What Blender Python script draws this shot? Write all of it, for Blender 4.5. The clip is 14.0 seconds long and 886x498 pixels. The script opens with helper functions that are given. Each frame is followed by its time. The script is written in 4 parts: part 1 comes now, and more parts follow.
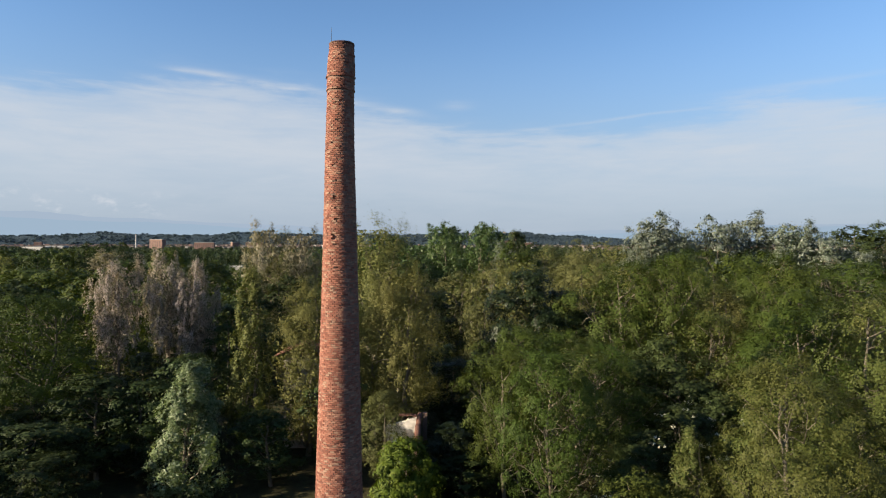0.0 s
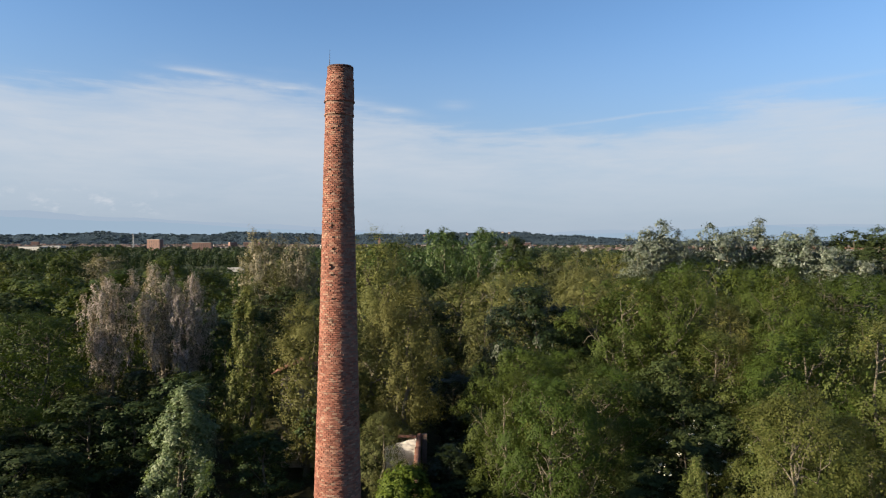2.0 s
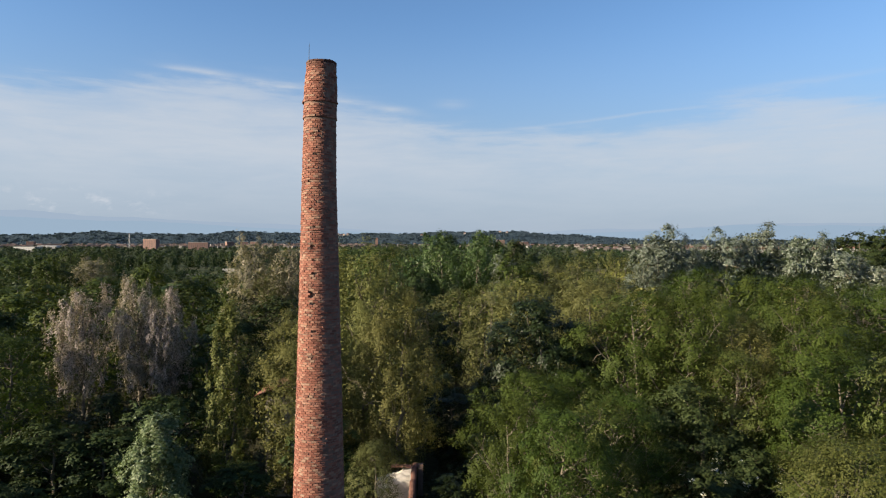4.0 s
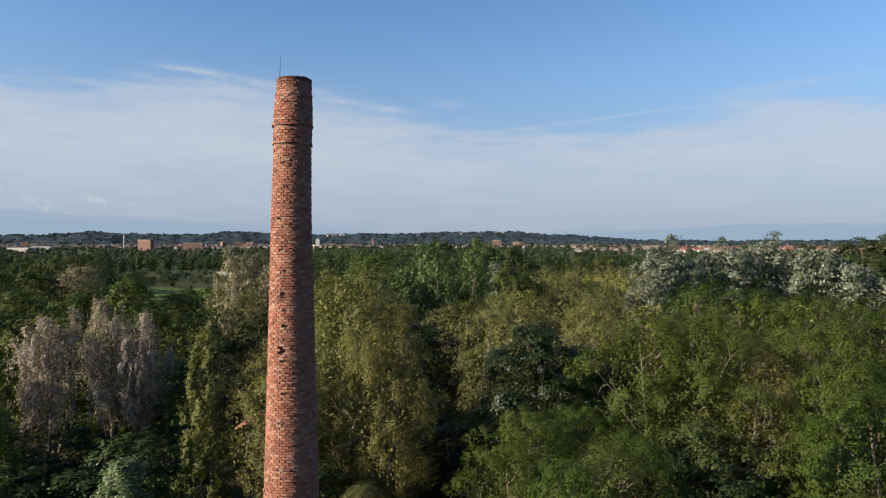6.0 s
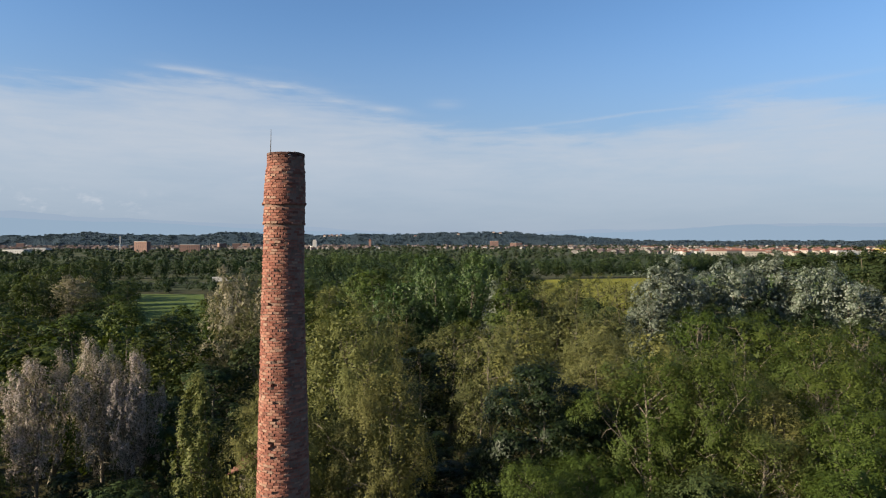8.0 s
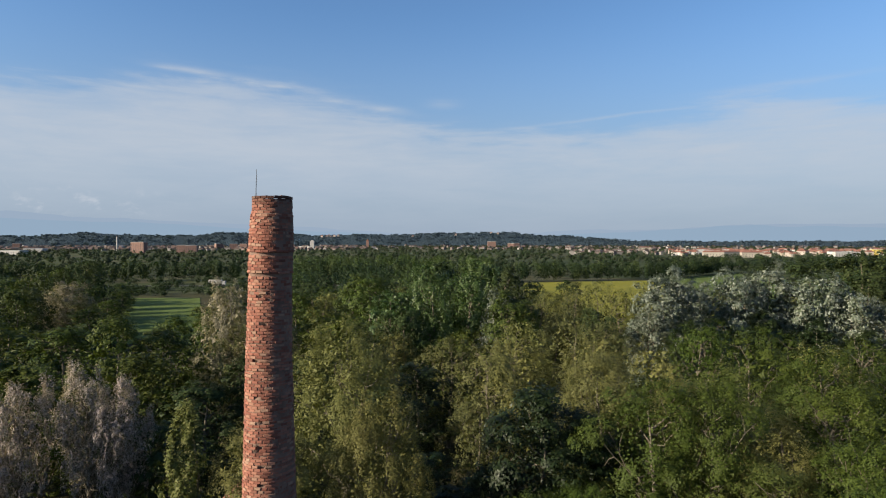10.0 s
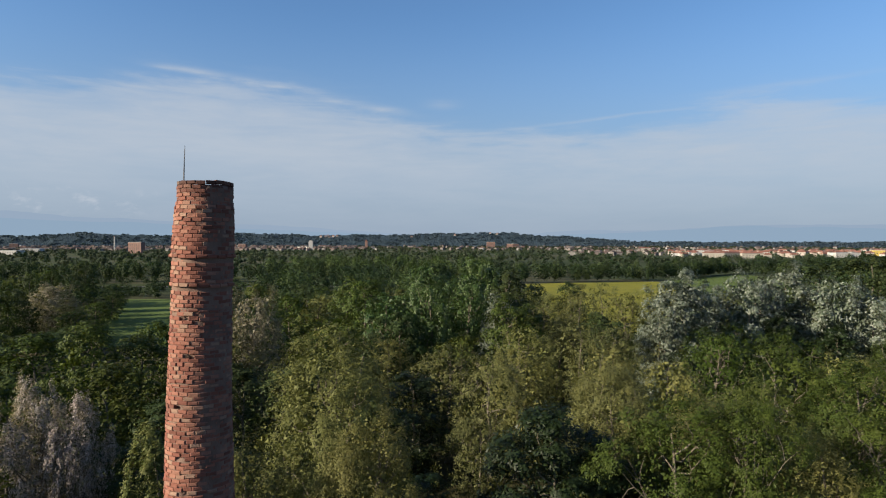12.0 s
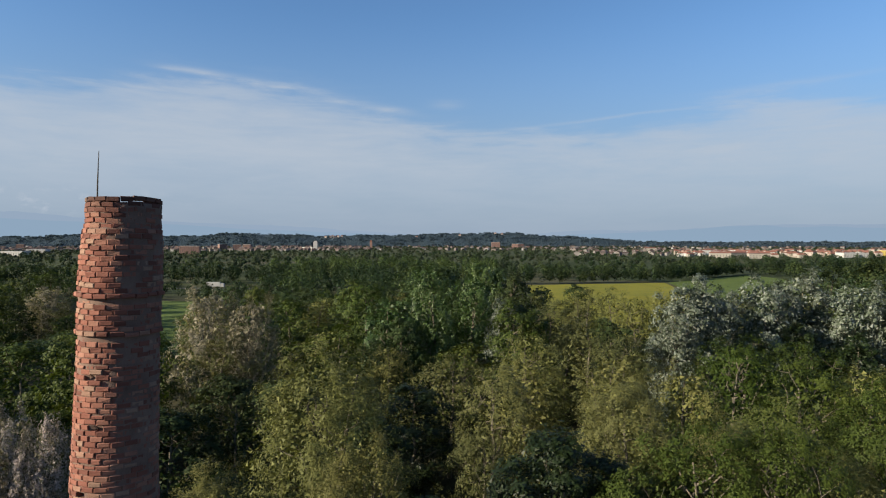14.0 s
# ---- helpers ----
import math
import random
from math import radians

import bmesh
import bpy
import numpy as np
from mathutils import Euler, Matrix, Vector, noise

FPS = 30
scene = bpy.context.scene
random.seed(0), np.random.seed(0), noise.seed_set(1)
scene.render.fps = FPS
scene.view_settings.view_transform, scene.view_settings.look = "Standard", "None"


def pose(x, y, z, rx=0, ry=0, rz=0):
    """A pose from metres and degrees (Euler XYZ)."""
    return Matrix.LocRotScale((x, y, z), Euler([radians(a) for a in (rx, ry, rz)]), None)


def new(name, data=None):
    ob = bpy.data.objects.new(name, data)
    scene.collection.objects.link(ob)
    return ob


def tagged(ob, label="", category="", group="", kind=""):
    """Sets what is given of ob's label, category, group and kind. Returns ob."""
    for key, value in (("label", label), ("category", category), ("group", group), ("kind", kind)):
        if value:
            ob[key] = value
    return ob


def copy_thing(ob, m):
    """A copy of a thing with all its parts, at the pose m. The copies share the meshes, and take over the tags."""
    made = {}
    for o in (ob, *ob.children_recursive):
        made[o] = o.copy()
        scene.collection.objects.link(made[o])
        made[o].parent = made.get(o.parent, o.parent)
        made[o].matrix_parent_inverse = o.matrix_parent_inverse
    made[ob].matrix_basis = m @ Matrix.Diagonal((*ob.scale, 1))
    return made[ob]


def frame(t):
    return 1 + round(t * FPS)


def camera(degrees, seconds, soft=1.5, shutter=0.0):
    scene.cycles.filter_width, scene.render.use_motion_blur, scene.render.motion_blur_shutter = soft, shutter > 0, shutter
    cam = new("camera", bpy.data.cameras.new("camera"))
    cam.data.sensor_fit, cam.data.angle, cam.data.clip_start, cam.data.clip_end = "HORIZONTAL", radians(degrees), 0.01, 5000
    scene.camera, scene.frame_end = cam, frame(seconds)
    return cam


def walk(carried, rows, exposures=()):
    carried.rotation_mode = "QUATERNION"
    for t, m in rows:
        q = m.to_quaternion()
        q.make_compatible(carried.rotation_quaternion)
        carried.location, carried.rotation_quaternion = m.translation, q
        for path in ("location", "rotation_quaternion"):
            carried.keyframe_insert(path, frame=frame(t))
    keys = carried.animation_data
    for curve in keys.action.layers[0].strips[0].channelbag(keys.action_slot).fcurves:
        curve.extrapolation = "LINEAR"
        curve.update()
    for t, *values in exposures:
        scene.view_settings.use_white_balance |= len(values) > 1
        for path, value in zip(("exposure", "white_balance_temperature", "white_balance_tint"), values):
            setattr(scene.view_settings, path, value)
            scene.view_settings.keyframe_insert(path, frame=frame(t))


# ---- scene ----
cam = camera(70.3, 14.0, 1.15)
METRES, EYE, TILT, LEAN, TURN = 26.0, 19.5, -11.67, -1.95, 0.0
ROWS = [
    (0.0, 0.0, 0.0, 0.0, 0.36, 11.03, 1.83),
    (0.5, -0.0008, -0.001, 0.0109, 0.3, 11.02, 1.82),
    (1.0, -0.0018, -0.0037, 0.0308, 0.27, 11.01, 1.83),
    (1.5, -0.0036, 0.0011, 0.0507, 0.23, 10.98, 1.83),
    (2.0, -0.0053, 0.0251, 0.0653, 0.17, 10.98, 1.83),
    (2.5, -0.0063, 0.0643, 0.0824, 0.1, 10.95, 1.85),
    (3.0, -0.0058, 0.1135, 0.1013, 0.08, 10.93, 1.89),
    (5.5, 0.0047, 0.2627, 0.1999, -0.3, 10.83, 1.99),
    (6.0, 0.0071, 0.3057, 0.2304, -0.36, 10.87, 2.02),
    (6.5, 0.01, 0.3205, 0.2716, -0.41, 10.87, 2.03),
    (7.0, 0.0117, 0.3177, 0.3081, -0.47, 10.87, 2.06),
    (7.5, 0.0108, 0.3221, 0.3326, -0.55, 10.85, 2.06),
    (8.0, 0.0063, 0.3366, 0.3554, -0.6, 10.86, 2.11),
    (8.5, 0.0048, 0.3416, 0.3943, -0.65, 10.85, 2.13),
    (11.0, 0.0135, 0.4586, 0.4467, -0.89, 10.87, 2.12),
    (11.5, 0.0159, 0.5199, 0.4581, -0.9, 10.88, 2.11),
    (12.0, 0.019, 0.5879, 0.4724, -0.92, 10.89, 2.09),
    (12.5, 0.0223, 0.6586, 0.4885, -0.92, 10.9, 2.08),
    (13.0, 0.0275, 0.7031, 0.5005, -0.84, 10.89, 2.06),
    (13.5, 0.0315, 0.7172, 0.5138, -0.64, 10.88, 2.07),
    (14.0, 0.0354, 0.7168, 0.5229, -0.47, 10.91, 2.06),
]
walk(cam, [(t, pose(0, 0, EYE, TILT, LEAN, TURN) @ pose(METRES * x, METRES * y, METRES * z, 90 + pitch, roll, yaw)) for t, x, y, z, yaw, pitch, roll in ROWS], [(0.0, 1.55, 6680, 10), (5.5, 1.45, 6550, 10), (8.5, 1.38, 6480, 10), (14.0, 1.25, 6300, 9)])
# ---- world, sun and exposure ----
SUN_AZ, SUN_EL = 250.0, 21.0          # compass degrees from +y, clockwise; height


def shader_tree(owner):
    owner.use_nodes = True
    owner.node_tree.nodes.clear()
    return owner.node_tree


def add(tree, kind, ins=None, **attrs):
    """A node with attributes and inputs; an input is a value or an output socket."""
    n = tree.nodes.new(kind)
    for k, v in attrs.items():
        setattr(n, k, v)
    for k, v in (ins or {}).items():
        if isinstance(v, bpy.types.NodeSocket):
            tree.links.new(v, n.inputs[k])
        else:
            n.inputs[k].default_value = v
    return n


def calc(tree, op, a, b=0.0, c=0.0, clamp=False):
    n = add(tree, "ShaderNodeMath", {0: a, 1: b, 2: c}, operation=op, use_clamp=clamp)
    return n.outputs[0]


def blend(tree, fac, a, b, mode="MIX"):
    n = add(tree, "ShaderNodeMix", data_type="RGBA", blend_type=mode)
    for key, v in ((0, fac), (6, a), (7, b)):
        if isinstance(v, bpy.types.NodeSocket):
            tree.links.new(v, n.inputs[key])
        else:
            n.inputs[key].default_value = v if key == 0 else (*v[:3], 1)
    return n.outputs[2]


def ramp(tree, fac, stops):
    n = add(tree, "ShaderNodeValToRGB", {0: fac})
    els = n.color_ramp.elements
    while len(els) < len(stops):
        els.new(0.5)
    for e, (p, c) in zip(els, stops):
        e.position, e.color = p, (*c[:3], 1) if len(c) > 1 else (c[0], c[0], c[0], 1)
    return n.outputs[0]


def smooth(tree, v, lo, hi, a=0.0, b=1.0):
    n = add(tree, "ShaderNodeMapRange", {0: v, 1: lo, 2: hi, 3: a, 4: b}, interpolation_type="SMOOTHSTEP")
    return n.outputs[0]


def noise_tex(tree, vec, scale, detail=4.0, rough=0.55, distort=0.0):
    ins = {"Scale": scale, "Detail": detail, "Roughness": rough, "Distortion": distort}
    if vec is not None:
        ins["Vector"] = vec
    return add(tree, "ShaderNodeTexNoise", ins).outputs[0]


def mapped(tree, vec, scale=(1, 1, 1), loc=(0, 0, 0)):
    return add(tree, "ShaderNodeMapping", {"Vector": vec, "Location": loc, "Scale": scale}).outputs[0]


world = bpy.data.worlds.new("sky")
scene.world = world
wt = shader_tree(world)
sky = add(wt, "ShaderNodeTexSky", sky_type="NISHITA", sun_disc=False, sun_elevation=radians(SUN_EL), sun_rotation=radians(SUN_AZ),
          altitude=50.0, air_density=1.0, dust_density=0.6, ozone_density=2.2)
ray = add(wt, "ShaderNodeTexCoord").outputs["Generated"]
sep = add(wt, "ShaderNodeSeparateXYZ", {0: ray})
rx_, ry_, rz_ = sep.outputs
azim = calc(wt, "ARCTAN2", rx_, ry_)                                  # 0 ahead, to the right positive
rise = calc(wt, "ARCSINE", rz_)
# thin high cloud: a veil whose upper edge dips in the middle of the view, torn into streaks
sheet = add(wt, "ShaderNodeCombineXYZ", {0: azim, 1: rise, 2: 0.0}).outputs[0]
edge_curve = add(wt, "ShaderNodeFloatCurve", {1: smooth(wt, azim, -math.pi, math.pi)})
edge_curve.inputs[1].default_value = 0.5
lin = calc(wt, "MULTIPLY_ADD", azim, 1 / (2 * math.pi), 0.5)
wt.links.new(lin, edge_curve.inputs[1])
cv = edge_curve.mapping.curves[0]
EDGE = [(-180, .14), (-90, .18), (-35, .212), (-29.7, .224), (-23.5, .238), (-17.2, .240), (-11.9, .230), (-7.7, .214), (-3, .202), (0, .182), (4, .172), (9.3, .169), (15, .174),
        (21, .184), (25, .196), (28.7, .206), (35, .192), (60, .15), (180, .14)]
while len(cv.points) < len(EDGE):
    cv.points.new(0.5, 0.2)
for p, (deg, e) in zip(cv.points, EDGE):
    p.location = (deg / 360 + 0.5, e)
edge_curve.mapping.update()
ragged = noise_tex(wt, mapped(wt, sheet, (3.0, 14.0, 1), (2.3, 0.4, 0)), 2.0, 6.0, 0.6, 0.3)
fine = noise_tex(wt, mapped(wt, sheet, (5.0, 46.0, 1), (0.7, 3.1, 0)), 2.0, 7.0, 0.62, 0.5)
puff = noise_tex(wt, mapped(wt, sheet, (9.0, 14.0, 1), (4.7, 1.1, 0)), 3.0, 6.0, 0.62, 0.2)
below = calc(wt, "SUBTRACT", edge_curve.outputs[0], rise)
below = calc(wt, "ADD", below, calc(wt, "MULTIPLY", calc(wt, "SUBTRACT", ragged, 0.5), 0.075))
below = calc(wt, "ADD", below, calc(wt, "MULTIPLY", calc(wt, "SUBTRACT", fine, 0.5), 0.032))
veil = calc(wt, "ADD", calc(wt, "MULTIPLY", smooth(wt, below, -0.006, 0.028), 0.5), calc(wt, "MULTIPLY", smooth(wt, below, -0.03, 0.085), 0.5))
veil = calc(wt, "MULTIPLY", veil, smooth(wt, ragged, 0.28, 0.65, 0.76, 1.0))
veil = calc(wt, "MULTIPLY", veil, smooth(wt, fine, 0.3, 0.65, 0.91, 1.0))
veil = calc(wt, "MULTIPLY", veil, smooth(wt, rise, 0.01, 0.15, 0.38, 1.0))     # thinner towards the horizon


def streak(az0, rise0, half_long, half_thick, slope, gain):
    """A single drawn-out wisp of cirrus."""
    u = calc(wt, "SUBTRACT", azim, radians(az0))
    v = calc(wt, "SUBTRACT", calc(wt, "SUBTRACT", rise, rise0), calc(wt, "MULTIPLY", u, slope))
    v = calc(wt, "ADD", v, calc(wt, "MULTIPLY", calc(wt, "SUBTRACT", ragged, 0.5), 0.012))
    u, v = calc(wt, "DIVIDE", u, radians(half_long)), calc(wt, "DIVIDE", v, half_thick)
    q = calc(wt, "ADD", calc(wt, "MULTIPLY", u, u), calc(wt, "MULTIPLY", v, v))
    g = calc(wt, "POWER", 2.718, calc(wt, "MULTIPLY", q, -1.0))
    return calc(wt, "MULTIPLY", g, calc(wt, "MULTIPLY", smooth(wt, fine, 0.2, 0.7, 0.45, 1.0), 1.45 * gain))


for w in ((-20.5, .2445, 2.6, .0050, -.05, .42), (-14.0, .236, 4.0, .0045, -.09, .25), (-4.0, .202, 2.2, .0055, -.10, .40), (-7.6, .214, 2.6, .0050, -.12, .28), (1.2, .212, 1.4, .007, .02, .22),
          (15.5, .186, 8.0, .0022, .075, .26), (30.0, .216, 6.0, .0040, .02, .14)):
    veil = calc(wt, "ADD", veil, streak(*w))
heap = calc(wt, "MULTIPLY", smooth(wt, puff, 0.50, 0.68), calc(wt, "MULTIPLY", smooth(wt, rise, 0.03, 0.045), smooth(wt, rise, 0.085, 0.05)))
heap = calc(wt, "MULTIPLY", heap, smooth(wt, azim, radians(-20), radians(-28)))
veil = calc(wt, "ADD", calc(wt, "MULTIPLY", veil, 0.86), calc(wt, "MULTIPLY", heap, 0.5), clamp=True)
haze = smooth(wt, rise, 0.36, 0.0, 0.0, 0.92)
CLOUD = (4.2, 4.6, 5.17)
HAZE = (2.2, 2.87, 3.85)
air = blend(wt, 1.0, sky.outputs[0], (0.88, 1.10, 1.31), "MULTIPLY")
air = blend(wt, haze, air, HAZE)
tone = blend(wt, veil, air, CLOUD)
bg = add(wt, "ShaderNodeBackground", {0: tone, 1: 0.050})
wt.links.new(bg.outputs[0], add(wt, "ShaderNodeOutputWorld").inputs[0])

sun_lamp = bpy.data.lights.new("sun", "SUN")
sun_lamp.energy, sun_lamp.angle, sun_lamp.color = 5.0, radians(0.55), (1.0, 0.86, 0.65)
sun = new("sun", sun_lamp)
to_sun = Vector((math.sin(radians(SUN_AZ)) * math.cos(radians(SUN_EL)), math.cos(radians(SUN_AZ)) * math.cos(radians(SUN_EL)), math.sin(radians(SUN_EL))))
sun.matrix_world = Matrix.Translation((-60, -20, 60)) @ to_sun.to_track_quat("Z", "Y").to_matrix().to_4x4()

# ---- materials ----
def material(name):
    m = bpy.data.materials.new(name)
    t = shader_tree(m)
    return m, t, add(t, "ShaderNodeOutputMaterial")


def surface(name, low, high, scale=4.0, rough=0.85, bump=0.3, depth=0.02, speck=0.25, spec=0.3, metal=0.0, pieces=0.0):
    """Two-scale mottled surface. pieces: how much single objects differ."""
    m, t, out = material(name)
    co = add(t, "ShaderNodeTexCoord").outputs["Object"]
    big = noise_tex(t, co, scale * 0.22, 3.0)
    small = noise_tex(t, co, scale * 4, 5.0, 0.65)
    f = calc(t, "ADD", calc(t, "MULTIPLY", big, 1 - speck), calc(t, "MULTIPLY", small, speck))
    col = ramp(t, f, [(0.32, low), (0.68, high)])
    if pieces:
        rnd = add(t, "ShaderNodeObjectInfo").outputs["Random"]
        col = add(t, "ShaderNodeHueSaturation", {"Color": col, "Value": calc(t, "MULTIPLY_ADD", rnd, pieces, 1 - pieces / 2)}).outputs[0]
    b = add(t, "ShaderNodeBump", {"Strength": bump, "Distance": depth, "Height": small})
    p = add(t, "ShaderNodeBsdfPrincipled", {"Base Color": col, "Roughness": rough, "Specular IOR Level": spec, "Metallic": metal, "Normal": b.outputs[0]})
    t.links.new(p.outputs[0], out.inputs[0])
    return m


def leaves(name, dark, mid, light, through_part=0.22, rough=0.6, spec=0.12, pale=None, pale_part=0.0, patch=0.45):
    """Foliage: each leaf takes its own tone, each tree and each bough drifts a little."""
    m, t, out = material(name)
    geo = add(t, "ShaderNodeNewGeometry")
    rnd = geo.outputs["Random Per Island"]
    col = ramp(t, rnd, [(0.0, dark), (0.5, mid), (1.0, light)])
    if pale:
        jump = calc(t, "FRACT", calc(t, "MULTIPLY", rnd, 37.0))
        col = blend(t, smooth(t, jump, 1 - pale_part - 0.05, 1 - pale_part + 0.05), col, pale)
    drift = noise_tex(t, add(t, "ShaderNodeTexCoord").outputs["Object"], patch, 3.0)
    own = add(t, "ShaderNodeObjectInfo").outputs["Random"]
    val = calc(t, "MULTIPLY", calc(t, "MULTIPLY_ADD", drift, 0.7, 0.62), calc(t, "MULTIPLY_ADD", own, 0.3, 0.85))
    hue = calc(t, "MULTIPLY_ADD", calc(t, "FRACT", calc(t, "MULTIPLY", own, 7.3)), 0.03, 0.485)
    col = add(t, "ShaderNodeHueSaturation", {"Color": col, "Value": val, "Hue": hue}).outputs[0]
    p = add(t, "ShaderNodeBsdfPrincipled", {"Base Color": col, "Roughness": rough, "Specular IOR Level": spec})
    tr = add(t, "ShaderNodeBsdfTranslucent", {"Color": blend(t, 1.0, col, (1.15, 1.2, 0.6), "MULTIPLY")})
    mix = add(t, "ShaderNodeMixShader", {0: through_part, 1: p.outputs[0], 2: tr.outputs[0]})
    t.links.new(mix.outputs[0], out.inputs[0])
    return m


M_LEAF = {
    "locust": leaves("leaf_locust", (0.027, 0.042, 0.007), (0.038, 0.056, 0.009), (0.051, 0.071, 0.013)),
    "belt": leaves("leaf_belt", (.013, .024, .008), (.018, .032, .011), (.026, .042, .016), 0.2, patch=0.09),
    "belt_light": leaves("leaf_belt_light", (.026, .042, .012), (.042, .062, .018), (.062, .082, .028), 0.25, patch=0.09),
    "olive": leaves("leaf_willow", (0.082, 0.086, 0.026), (0.116, 0.117, 0.035), (0.156, 0.152, 0.052)),
    "tan": leaves("leaf_budding", (0.064, 0.069, 0.023), (0.088, 0.091, 0.031), (0.118, 0.115, 0.045)),
    "bare": leaves("leaf_sparse_locust", (0.044, 0.056, 0.013), (0.061, 0.073, 0.017), (0.082, 0.092, 0.026)),
    "poplar": leaves("leaf_poplar", (0.045, 0.064, 0.016), (0.079, 0.095, 0.026), (0.125, 0.130, 0.049)),
    "dark": leaves("leaf_deep_green", (.019, .031, .010), (.032, .047, .015), (.050, .066, .023)),
    "green": leaves("leaf_green", (0.025, 0.040, 0.008), (0.046, 0.064, 0.012), (0.072, 0.089, 0.019)),
    # grey-green that carries the haze over the far plain in its colour
    "far": leaves("leaf_far_wood_hazed", (0.019, 0.028, 0.016), (0.034, 0.046, 0.023), (0.055, 0.065, 0.037), 0.2, patch=0.05),
    "silver": leaves("leaf_white_poplar", (0.044, 0.057, 0.033), (0.078, 0.094, 0.060), (0.122, 0.138, 0.102), 0.18, 0.5, 0.25, (0.190, 0.206, 0.172), 0.26),
    "young": leaves("leaf_young_poplar", (0.069, 0.106, 0.040), (0.121, 0.163, 0.070), (0.184, 0.219, 0.119), 0.28, 0.5, 0.2, (0.222, 0.263, 0.164), 0.15),
    "grey": leaves("leaf_grey_catkin", (0.170, 0.138, 0.120), (0.262, 0.218, 0.198), (0.370, 0.312, 0.292), 0.25, 0.7, 0.2, (0.072, 0.069, 0.039), 0.22),
    "pale": leaves("leaf_tan_willow", (0.125, 0.118, 0.072), (0.175, 0.162, 0.108), (0.232, 0.212, 0.158), 0.28),
    # shade between the trees put into a near-black leaf colour
    "ivy": leaves("leaf_shade_black", (.009, .016, .005), (.014, .024, .007), (.023, .036, .011), 0.2, 0.5, 0.2),
    "aspen": leaves("leaf_aspen", (.028, .054, .012), (.050, .086, .022), (.084, .120, .040), 0.26, 0.5, 0.2, (.15, .185, .105), 0.10),
    "bush": leaves("leaf_bush", (0.032, 0.055, 0.005), (0.058, 0.087, 0.009), (0.090, 0.116, 0.017)),
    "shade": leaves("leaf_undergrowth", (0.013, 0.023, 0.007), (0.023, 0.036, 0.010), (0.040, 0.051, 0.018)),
}
M_BARK = surface("bark", (.060, .050, .036), (.150, .130, .098), 6.0, 0.9, 0.6, 0.02)
M_BARK_PALE = surface("pale_bark", (.13, .11, .075), (.27, .24, .18), 6.0, 0.85, 0.5, 0.02)


def brick_material():
    """Fired red clay, from pale salmon to burnt red, each brick in its own tone, with lime stains and soot."""
    m, t, out = material("brick_clay")
    info = add(t, "ShaderNodeObjectInfo").outputs["Random"]
    isle = add(t, "ShaderNodeNewGeometry").outputs["Random Per Island"]
    r = calc(t, "FRACT", calc(t, "ADD", calc(t, "MULTIPLY", info, 5.71), calc(t, "MULTIPLY", isle, 3.37)))
    col = ramp(t, r, [(0.0, (0.110, 0.044, 0.032)), (0.3, (0.176, 0.068, 0.048)), (0.62, (0.222, 0.093, 0.065)), (0.86, (0.245, 0.120, 0.084)), (0.93, (0.225, 0.138, 0.098)), (1.0, (0.255, 0.162, 0.118))])
    place = add(t, "ShaderNodeNewGeometry").outputs["Position"]
    small = noise_tex(t, place, 34.0, 6.0, 0.7)
    stain = noise_tex(t, mapped(t, place, (1.0, 1.0, 0.35)), 1.5, 4.0, 0.6)
    col = blend(t, smooth(t, small, 0.45, 0.75, 0, 0.5), col, (0.100, 0.046, 0.032))
    col = blend(t, smooth(t, stain, 0.55, 0.75, 0, 0.35), col, (0.299, 0.191, 0.141))
    col = blend(t, smooth(t, stain, 0.40, 0.25, 0, 0.4), col, (0.091, 0.040, 0.030))
    up = add(t, "ShaderNodeSeparateXYZ", {0: place}).outputs[2]
    col = blend(t, smooth(t, calc(t, "ADD", up, calc(t, "MULTIPLY", stain, 0.5)), 29.6, 30.2, 0, 0.75), col, (0.037, 0.025, 0.022))   # soot of the mouth
    bmp = add(t, "ShaderNodeBump", {"Strength": 0.5, "Distance": 0.01, "Height": small})
    p = add(t, "ShaderNodeBsdfPrincipled", {"Base Color": col, "Roughness": 0.9, "Specular IOR Level": 0.2, "Normal": bmp.outputs[0]})
    t.links.new(p.outputs[0], out.inputs[0])
    return m


M_BRICK = brick_material()
M_MORTAR = surface("old_mortar", (0.091, 0.055, 0.042), (0.183, 0.120, 0.093), 8.0, 0.95, 0.6, 0.02)
M_SOOT = surface("sooty_flue", (0.017, 0.014, 0.012), (0.058, 0.046, 0.037), 8.0, 0.95, 0.6, 0.02)
M_IRON = surface("dark_iron", (0.021, 0.020, 0.020), (0.050, 0.042, 0.037), 30.0, 0.6, 0.2, 0.004, 0.3, 0.5, 0.7)
M_PLASTER = surface("worn_plaster", (.42, .38, .33), (.80, .76, .70), 3.0, 0.92, 0.4, 0.02)
M_TILE = surface("roof_tile", (.110, .052, .040), (.185, .090, .068), 0.6, 0.88, 0.4, 0.03, 0.35, 0.2, 0.0, 0.4)
M_TILE_OLD = surface("mossy_roof_tile", (.095, .048, .036), (.21, .100, .070), 3.0, 0.9, 0.5, 0.03, 0.4, 0.2, 0.0, 0.35)
M_GLASS = surface("window_glass", (.03, .035, .04), (.06, .07, .08), 1.0, 0.12, 0.0, 0.0, 0.2, 0.6)
M_WALLS = [surface("render_" + n, tuple(c * .8 for c in col), col, 0.5, 0.9, 0.2, 0.02, 0.3, 0.2) for n, col in (
    ("cream", (.30, .275, .235)), ("white", (.38, .37, .355)), ("ochre", (.30, .265, .21)), ("rose", (.32, .275, .245)), ("brick", (.20, .125, .105)), ("grey", (.36, .35, .34)))]
